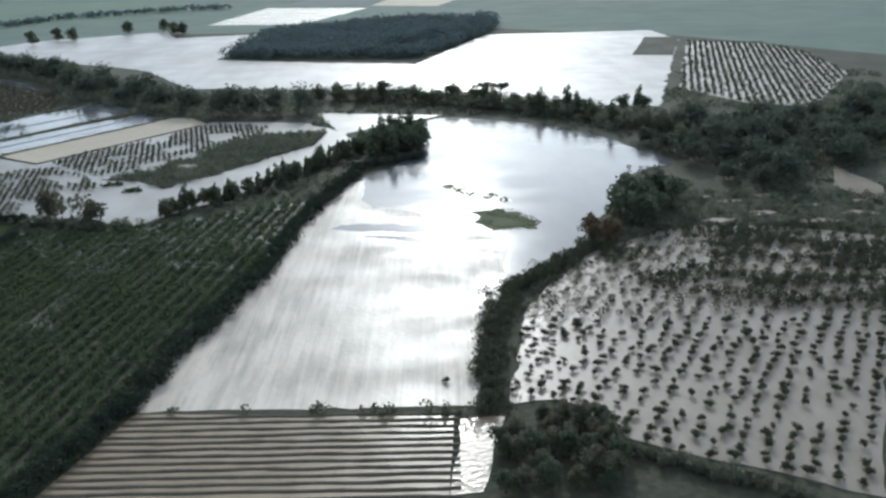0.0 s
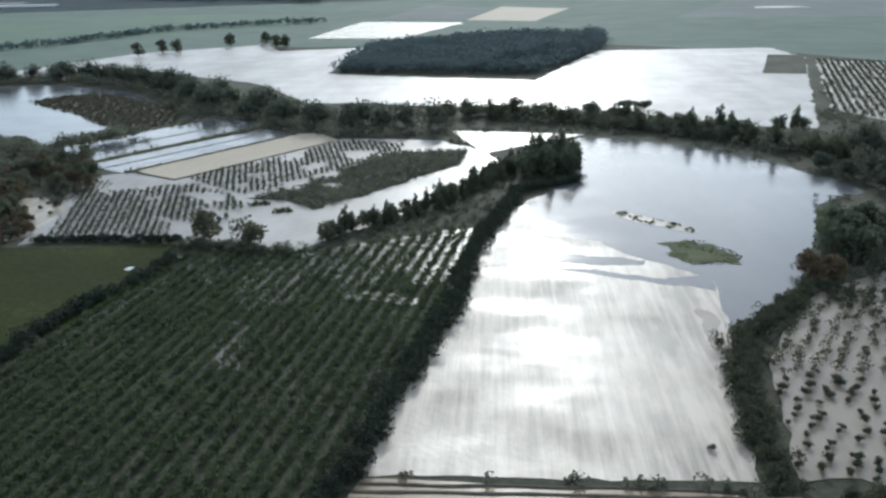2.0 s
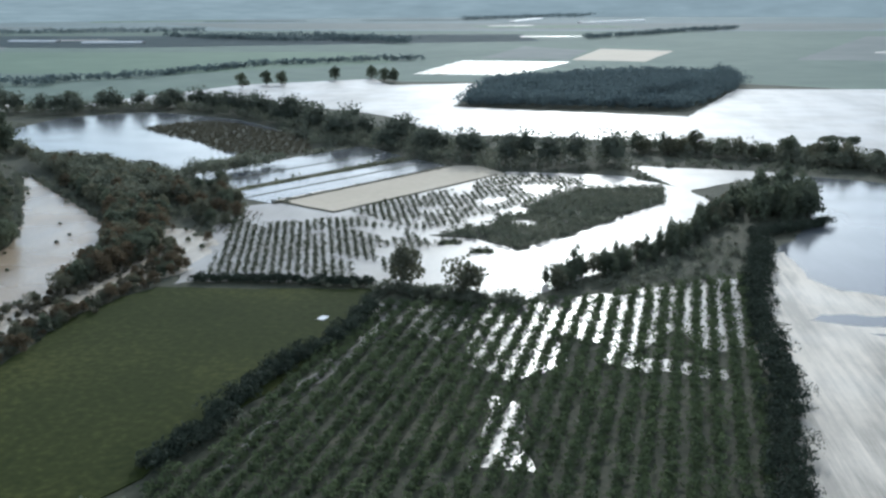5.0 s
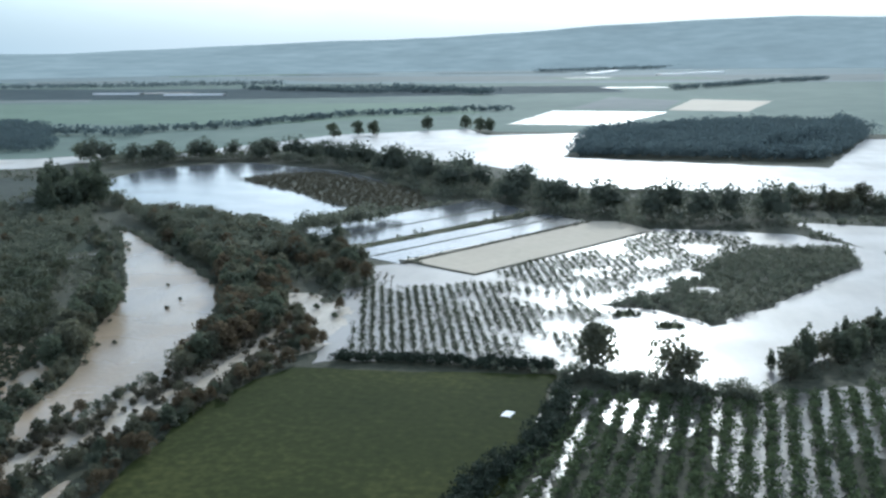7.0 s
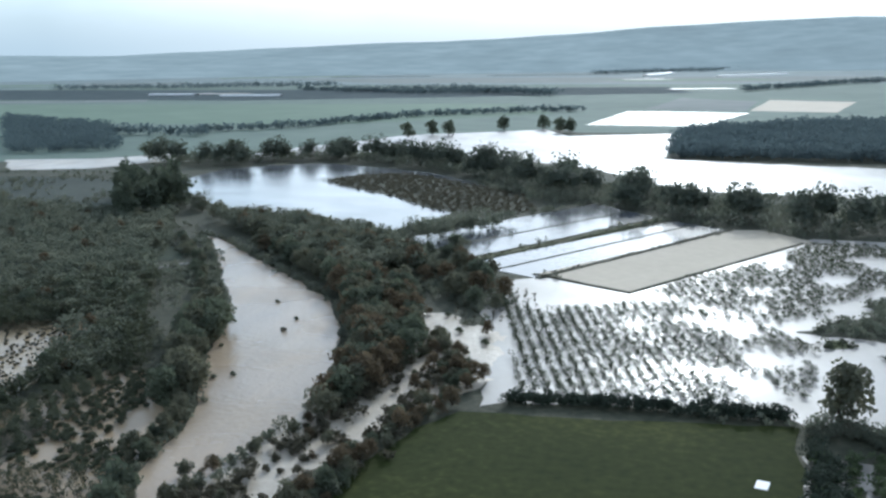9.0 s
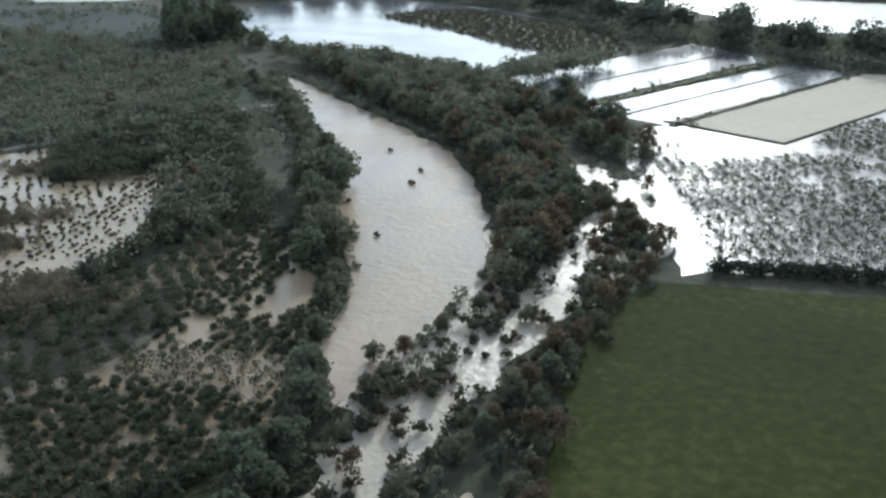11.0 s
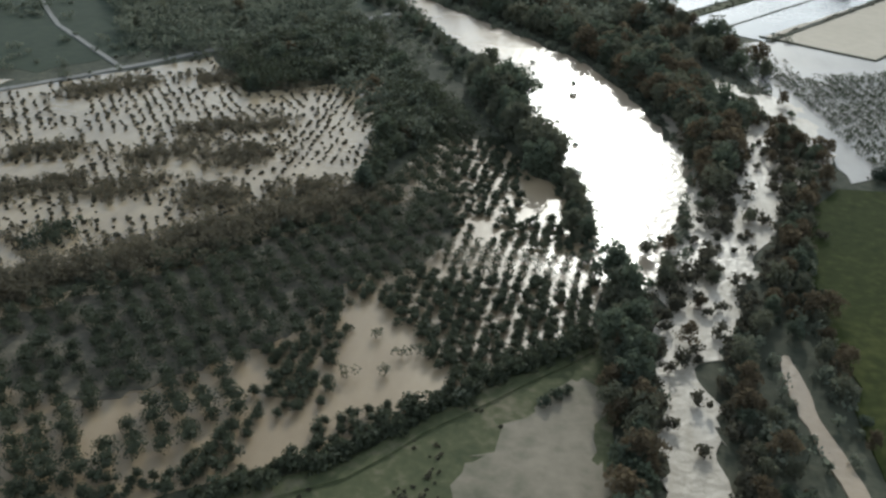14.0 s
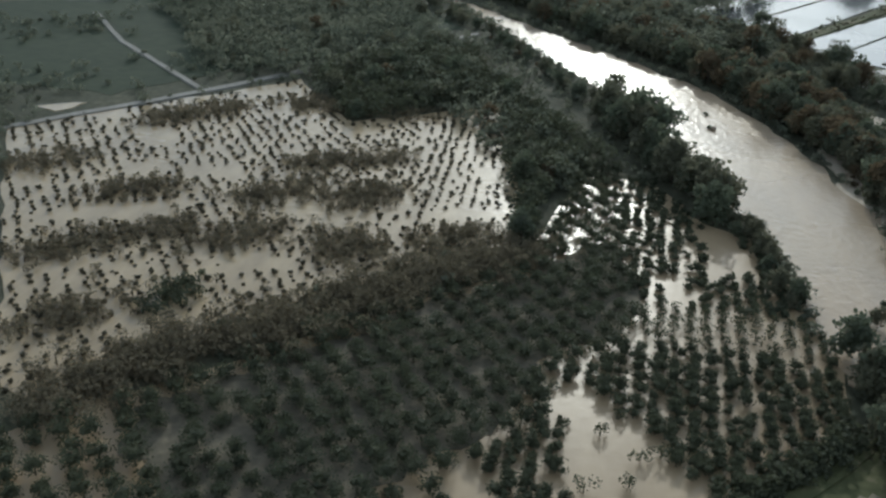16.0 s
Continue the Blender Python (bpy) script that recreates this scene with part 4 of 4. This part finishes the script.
strip("dyke_a", dyke_a, 4.0, 0.6, M_meadow, "dark dyke between flooded field strips", "bank")
strip("dyke_c", [(-242, 487), (-209, 467), (-146, 556)], 0.9, 0.55, M_ground, "narrow dark dyke round the silt-covered field", "bank", wobble=0.1)
strip("dyke_d", [(-285, 521), (-216, 620)], 0.8, 0.4, M_ground, "narrow dark dyke across a flooded field strip", "bank", wobble=0.1)
strip("dyke_e", [(-256, 491), (-186, 590)], 0.7, 0.4, M_ground, "narrow dark dyke across a flooded field strip", "bank", wobble=0.1)
strip("dyke_b", dyke_b, 1.8, 0.6, M_ground, "dark dyke between flooded field strips", "bank")
for ln, nm in ((greenh, "a"), (greenhb, "b"), (greenhc, "c"), (greenhd, "d")):
    strip("greenhouse_roofs_" + nm, ln, 16, 3.0, M_white, "long white greenhouse roofs on the far plain", "greenhouse", wobble=0)
strip("plastic_sheet", whiteB, 2.0, 0.4, M_white, "white plastic sheet lying on the grass", "sheet", wobble=0.6)

gapA = [(-309, 345), (-304, 353), (-298.5, 337), (-301, 330), (-307, 333)]  # open water among the orchard rows
gapB = [(-317, 329), (-311, 328), (-311.5, 316), (-315, 318)]
# ---- orchards ----
g = np.random.default_rng(9)
CIT = -14.6  # heading of the orchard rows
orchard("orchard_row_crop", grid_points(orchardA, 8, 4.6, 1.3, 0.26, g, keep=0.94), 2.35, 46, 0.35, M_crop, "dense rows of green orchard bushes", "orchard", 4, tall=0.8, spread=0.42)
orchard("orchard_citrus", [p for p in grid_points(citrusA, CIT, 2.9, 1.5, 0.16, g, keep=0.93) if noise.noise((p[0] * 0.07, p[1] * 0.07, 1.0)) + 0.3 * noise.noise((p[0] * 0.4, p[1] * 0.4, 2.0)) > 0.009 * (p[0] + 200) - 0.34], 1.65, 46, 0.20, M_citrus, "dark orchard trees in close rows in flood water", "orchard", 5)
orchard("orchard_citrus_north", [p for p in grid_points(citrusB, CIT, 2.9, 1.6, 0.2, g, keep=0.9) if noise.noise((p[0] * 0.06, p[1] * 0.06, 3.0)) > -0.22], 1.6, 46, 0.20, M_citrus, "dark orchard trees in bright flood water", "orchard", 6)
orchard("orchard_sapling", grid_points(young, -11, 2.7, 2.4, 0.3, g, keep=0.7), 0.9, 24, 0.16, M_dull, "thin young saplings in pale flood water", "orchard", 41)
orchard("orchard_far", grid_points(citrusFar, 14, 5.0, 3.0, 0.4, g, keep=0.92), 2.3, 26, 0.45, M_citrus, "far rows of orchard trees in water", "orchard", 7)
young = sorted(grid_points(orchardR, 27, 5.2, 4.4, 0.62, g, keep=0.93), key=lambda p: p[1])
single_trees("young_fruit_tree", young[:280], 1.8, 5, 260, 0.15, M_citrus, "small young fruit tree standing in muddy flood water", "young flooded orchard", 8)
orchard("orchard_young", young[280:], 2.4, 80, 0.28, M_citrus, "small young orchard trees in muddy water", "orchard", 8)
dense = grid_points(orchardL, -38, 3.6, 3.1, 0.28, g, holes=(mud1, mud2, mud3, mud4), keep=0.97)
loose = grid_points(orchardL, 3, 2.45, 1.8, 0.3, g, holes=(mud1, mud2, mud3, mud4, densezone), keep=0.92)
dense = [p for p in dense if inside(p[0], p[1], densezone)]
orchard("orchard_dense", dense, 2.95, 280, 0.18, M_citrus, "dense dark orchard trees in muddy water", "orchard", 9, spread=0.25, loose=0.13, tall=0.85, core=0.45)
orchard("orchard_stray", [(x, y) for x, y in grid_points(mud1, -20, 3.4, 3.4, 0.9, g, keep=0.28)], 1.6, 110, 0.18, M_citrus, "few small trees standing in open muddy water", "orchard", 42)
loose = sorted(loose, key=lambda p: p[1])
north = [p for p in grid_points(orchardL, 3, 2.45, 1.8, 0.35, g, holes=(densezone, gapA, gapB), keep=0.85) if p[1] > 318]
loose = [p for p in loose if p[1] <= 318]
orchard("orchard_north", north, 1.55, 90, 0.22, M_citrus, "close orchard rows in glittering water", "orchard", 47, tall=0.85, core=0.6)
single_trees("fruit_tree", loose[:280], 1.75, 5, 260, 0.15, M_citrus, "dark round fruit tree in a row in muddy water", "flooded orchard by the river", 11)
if len(loose) > 280:
    orchard("orchard_loose", loose[280:], 1.45, 90, 0.16, M_citrus, "orchard trees in rows in glittering water", "orchard", 11)
wa = [p for p in grid_points(floodNW, -36, 2.6, 1.6, 0.35, g, keep=0.8) if noise.noise((p[0] * 0.06, p[1] * 0.09, 4.0)) > -0.25]
wb = [p for p in grid_points(floodNW, -2, 2.3, 1.6, 0.35, g, keep=0.8) if noise.noise((p[0] * 0.08, p[1] * 0.1, 6.0)) > -0.3]
orchard("orchard_west", [p for p in wa if p[0] < -368] + [p for p in wb if p[0] >= -368], 0.85, 36, 0.15, M_dull, "small grey-green orchard trees in tan flood water", "orchard", 10, loose=0.13, tall=0.85, spread=0.45, core=0.7)
orchard("scrub", grid_points(scrubE, 0, 2.6, 2.6, 1.0, g, holes=SCRUB_PUDDLES), 2.2, 40, 0.34, M_wood, "low dark scrub above the flood", "scrub", 12)
orchard("islet_bushes", [p for q in SCRUB_ISLETS for p in grid_points(q, 0, 1.8, 1.8, 0.6, g)], 1.3, 40, 0.26, M_citrus, "dark low bushes on small islets", "bushes", 52)
bands = [p for p in grid_points(scrubR, 20, 2.6, 2.4, 0.9, g) if noise.noise((p[0] * 0.03, p[1] * 0.16, 2.0)) > 0.02]
orchard("scrub_right", bands, 2.6, 60, 0.34, M_citrus, "dark weedy bands in the flooded orchard", "scrub", 15)
orchard("scrub_field", grid_points(rightfield, 0, 3.0, 3.0, 1.0, g, keep=0.7, holes=FIELD_PUDDLES), 2.6, 40, 0.40, M_wood, "dark scrub beside the flooded orchard", "scrub", 16)
orchard("isle_reeds", grid_points(pondisle, 0, 3.0, 3.0, 1.2, g), 1.6, 30, 0.34, M_dull, "dull brown reeds on the island", "reeds", 13)
orchard("islet_weeds", [p for p in grid_points(isleA, 0, 1.2, 1.2, 0.6, g) if noise.noise((p[0] * 0.2, p[1] * 0.25, 2.0)) > 0.05], 0.55, 14, 0.3, M_weed, "pale weeds rising from the flood", "weeds", 33)
orchard("isle_weeds", [p for p in grid_points(isleB, 0, 1.2, 1.2, 0.6, g) if noise.noise((p[0] * 0.1, p[1] * 0.14, 5.0)) > -0.05], 0.32, 10, 0.3, M_weed, "low green weeds on the islet", "weeds", 17)
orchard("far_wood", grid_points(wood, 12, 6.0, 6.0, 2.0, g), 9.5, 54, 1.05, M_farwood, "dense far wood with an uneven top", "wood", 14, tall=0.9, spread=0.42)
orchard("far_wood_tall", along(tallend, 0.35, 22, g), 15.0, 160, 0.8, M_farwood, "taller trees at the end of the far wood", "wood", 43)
orchard("wood_right", grid_points(woodsR, 0, 6.0, 6.0, 2.0, g, keep=0.85), 5.0, 70, 0.55, M_tallwood, "dark undergrowth beyond the flood", "wood", 18)
orchard("wood_right_trees", grid_points(woodsR, 20, 15.0, 12.0, 4.5, g, keep=0.8), 13.0, 420, 0.75, M_tallwood, "great dark trees beyond the flood", "trees", 53, spread=0.4, loose=0.17, core=0.55)
orchard("wood_copse", grid_points(copse, 10, 3.0, 3.0, 0.8, g), 3.8, 110, 0.38, M_citrus, "dark copse between flood and river", "copse", 19, spread=0.45)
orchard("wood_north", grid_points(northwood, 0, 4.6, 4.6, 1.5, g), 7.5, 190, 0.5, M_wood, "riverside wood between pond and river", "wood", 20)
orchard("wood_belt", grid_points(beltwood, 0, 6.0, 6.0, 2.0, g), 6.0, 46, 0.62, M_wood, "long belt of trees along the far river", "wood", 21)
orchard("belt_trees", along(beltline, 0.11, 20, g), 16.0, 300, 0.9, M_tallwood, "tall trees standing along the far river", "trees", 50, spread=0.3, loose=0.15, core=0.5)
orchard("wood_pond", grid_points(pondtrees, 0, 5.0, 5.0, 1.5, g), 8.0, 140, 0.6, M_wood, "dark trees by the flooded hollow", "wood", 22)
orchard("wood_far_east", along(treeline_farE, 0.9, 22, g), 7.0, 130, 0.55, M_wood, "belt of trees along the far river", "wood", 25, spread=0.45)
orchard("reed_tufts", [p for p in along(brownline, 1.2, 16, g) if inside(p[0], p[1], floodNW)], 1.4, 50, 0.2, M_dull, "dull weeds beside the reed hedge", "weeds", 44)
for ln in (bandA, bandB, bandC, bandD, bandE, bandF, bandG, bandH, bandI, bandJ, bandK, bandL):
    orchard("reeds", along(ln, 6.0, 8.5, g), 1.5, 40, 0.22, M_reed, "brown reeds in the flood water", "reeds", 23)
orchard("reed_hedge", along(brownline, 5.0, 10.0, g), 2.8, 120, 0.22, M_reed, "tall brown reed hedge between the orchards", "hedge", 24)
orchard("meadow_tufts", [p for p in grid_points(meadowS, 0, 1.5, 1.5, 0.7, g) if not inside(p[0], p[1], mudS) and noise.noise((p[0] * 0.12, p[1] * 0.12, 9.0)) > 0.12], 0.45, 14, 0.24, M_dull, "dull tussocks on the meadow", "grass", 51, spread=0.5)
orchard("shrub_patch", grid_points(shrubpatch, 0, 2.0, 2.0, 0.6, g), 2.0, 90, 0.24, M_citrus, "dark bushes in the flood water", "bushes", 26)
for ln, wd, sz, mt, lb in ((hedgeA, 4.4, 3.3, M_hedge, "tall hedge along the flooded field, shadow side put into its colour"), (hedgeR, 5.5, 3.4, M_citrus, "dark hedge by the young orchard"),
                           (hedgeG, 2.0, 2.4, M_hedge, "clipped hedge north of the grass field"), (hedgeGE, 3.2, 3.0, M_hedge, "hedge east of the grass field"),
                           (hedgeB, 5.0, 3.2, M_wood, "hedge north of the row orchard"), (ditch, 3.0, 2.2, M_wood, "bushes along the ditch"), (track_hedge, 2.4, 2.0, M_citrus, "low dark hedge along the track")):
    orchard("hedge", along(ln, 1.5, wd, g), sz, 170, 0.30, mt, lb, "hedge", 27, spread=0.4)
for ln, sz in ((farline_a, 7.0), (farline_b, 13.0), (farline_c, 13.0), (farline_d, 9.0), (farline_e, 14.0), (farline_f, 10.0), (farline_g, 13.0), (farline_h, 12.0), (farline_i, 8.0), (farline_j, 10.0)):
    orchard("far_treeline", along(ln, 0.55, 16, g), sz, 12, 1.6, M_farwood, "line of trees on the far plain, bluish haze in their colour", "trees", 28)

for ln in (dyke_a, dyke_b):
    orchard("dyke_weeds", [p for p in along(ln, 0.9, 2.4, g) if noise.noise((p[0] * 0.07, p[1] * 0.07, 5.0)) > -0.1], 0.9, 24, 0.24, M_dull, "dull weeds along the dyke", "weeds", 45)
orchard("strip_scrub", grid_points(stripwood, 0, 2.6, 2.6, 1.0, g, keep=0.8), 2.4, 60, 0.32, M_wood, "scrub between the wood and the flooded strips", "scrub", 46, spread=0.5)
orchard("wood_west", grid_points(westwood, 0, 3.6, 3.6, 1.0, g), 3.6, 60, 0.46, M_wood, "dark scrub woodland west of the river", "scrub", 29, spread=0.5)

orchard("wood_far_block", grid_points(farblock, 0, 9.0, 9.0, 3.0, g), 8.0, 60, 0.9, M_farwood, "far wood beyond the river, bluish haze in its colour", "wood", 31)

bank = [p for q in (stream,) for p in along(rounded(q, 1) + [q[0]], 2.0, 7.0, g) if g.random() < (0.12 if inside(p[0], p[1], stream) else 0.8) and not inside(p[0], p[1], brook)]
orchard("bank_scrub", bank, 1.9, 60, 0.30, M_dull, "dull brown scrub along the banks", "scrub", 48, spread=0.5, core=0.5)
bank = [p for q in (river,) for p in along(rounded(q, 1) + [q[0]], 0.9, 4.0, g) if not inside(p[0], p[1], river) or g.random() < 0.12]
orchard("bank_bushes", bank, 1.7, 50, 0.32, M_wood, "dark bushes along the river's edge", "scrub", 49, spread=0.5)

# rough growth wherever no field or water lies
TAKEN = [grass, meadowS, mainN, mainS, cornerwater, river, stream, brook, basin, tan, stripA, stripB, pond, pondisle, band, darksq, wood, citrusFar, orchardR, orchardL, floodNW, plough, orchardA, floodwood, tanR, woodsR, northwood, beltwood, copse, westwood, puddleA, puddleB]
BOX = [(min(p[0] for p in q), max(p[0] for p in q), min(p[1] for p in q), max(p[1] for p in q), q) for q in TAKEN]
rough = []
for k in range(60000):
    x, y = g.uniform(-640, 330), g.uniform(200, 720)
    if noise.noise((x * 0.02, y * 0.035, 8.0)) + 0.4 * noise.noise((x * 0.1, y * 0.1, 3.0)) < -0.02 or not (y > 0.55 * abs(x + 120) + 130):
        continue
    if (x < -400 and y > 395 and g.random() < 0.5) or any(a < x < b and c < y < d and inside(x, y, q) for a, b, c, d, q in BOX):
        continue
    rough.append((x, y))
orchard("rough_growth", rough[:6500], 1.9, 19, 0.46, M_wood, "low rough growth and bushes on wet ground", "scrub", 30, spread=0.55)

# ---- trees ----
belt(bankL, 5, 2.6, GREEN + OLIVE + OLIVE, 0.7, 1.2, "trees on the west bank")
belt([(-392, 522), (-369, 488), (-346, 450), (-330, 420)], 6, 3.4, GREEN + OLIVE + SHRUB, 0.35, 0.65, "low trees on the west bank")
belt(beltline_b, 14, 6.5, OLIVE + GREEN + OLIVE + TALL, 0.9, 1.6, "trees in the belt along the far river")
belt(bankR, 6, 3.0, OLIVE + RUSSET + GREEN, 0.6, 1.15, "trees on the east bank")
grove(midwood, 3.4, OLIVE + RUSSET + RUSSET + GREEN, 0.6, 1.1, "trees between river and stream", 110)
grove(midscrub, 2.6, SHRUB + OLIVE, 0.25, 0.5, "bushes between river and stream", 16)
grove(stripwood, 5.0, OLIVE + GREEN + RUSSET, 0.6, 1.0, "trees beside the flooded strips", 26)
grove(eastwood, 2.8, OLIVE + RUSSET + RUSSET + GREEN + SHRUB, 0.32, 0.62, "trees east of the stream", 170, clear=worn(brook, 3.0, 0))
grove(floodwood, 2.6, SHRUB + OLIVE + RUSSET, 0.25, 0.62, "bushes in the stream", 62)
grove(copse, 7.0, GREEN + OLIVE + SHRUB, 0.4, 0.8, "trees in the copse by the river", 24)
grove(westwood, 10.0, OLIVE + RUSSET, 0.35, 0.7, "trees in the scrub west of the river", 60)
belt([(-287, 306), (-286, 290), (-286, 272), (-285, 256), (-287, 236)], 4, 2.6, OLIVE + RUSSET + GREEN, 0.5, 0.85, "trees along the lower stream")
grove([(-304, 356), (-298, 349), (-293, 325), (-296, 320), (-298, 338)], 3.0, GREEN + OLIVE, 0.35, 0.62, "trees between orchard and river", 16)
grove(southwood, 3.2, GREEN + OLIVE + RUSSET, 0.4, 0.7, "trees south of the river", 26)
grove(westgrove, 6.0, GREEN + TALL, 1.4, 2.1, "tall trees beyond the river", 20)
grove(northwood, 6.0, OLIVE + RUSSET, 0.7, 1.2, "trees in the riverside wood", 80)
belt(rowhedge, 6, 2.7, TALL + OLIVE + GREEN, 0.55, 1.0, "windbreak row")
belt(rowhedge, 12, 5.5, TALL, 0.5, 0.85, "windbreak row")
grove(rowgrove, 4.0, GREEN + TALL, 1.2, 1.7, "great trees at the end of the windbreak", 18)
grove(groveT, 4.0, GREEN, 1.3, 1.8, "great trees by the flooded field", 9)
grove(groveBr, 3.0, RUSSET, 0.8, 1.1, "brown trees by the flooded field", 6)
grove(bottomgrove, 3.0, GREEN + OLIVE, 0.6, 0.9, "dark trees at the ditch", 26)
for x, y in pines:
    put_tree(PINE, x, y, 1.3, "umbrella pines")
for (x, y), s in zip(lone, (1.0, 1.3, 1.2, 1.3, 1.1)):
    put_tree(TALL if s == 1.3 else GREEN, x, y, s, "single trees by the far river")
for x, y in corner_trees:
    put_tree(OLIVE, x, y, 1.6, "trees at the orchard corner")
for x, y in fartrees:
    put_tree(GREEN, x, y, 1.7, "single trees on the far plain")
for x, y, k in ((-316.5, 400, 1.35), (-319, 407, 1.15), (-314.5, 393, 1.2)):
    put_tree(GREEN, x, y, k, "great trees on the west bank")
for x, y in bigM:
    put_tree(GREEN, x, y, 0.95, "trees at the river's end")
for x, y, k in ((-297.5, 270.6, 0.55), (-296.0, 272.4, 0.6), (-294.5, 274.2, 0.45)):
    put_tree(SHRUB[:2], x, y, k, "bushes on the meadow")
for x, y in bushwater:
    put_tree(SHRUB[:1], x, y, 0.5, "bush in the flood")
for x, y in riverblobs:
    put_tree(SHRUB, x, y, 0.35, "bushes in the river")
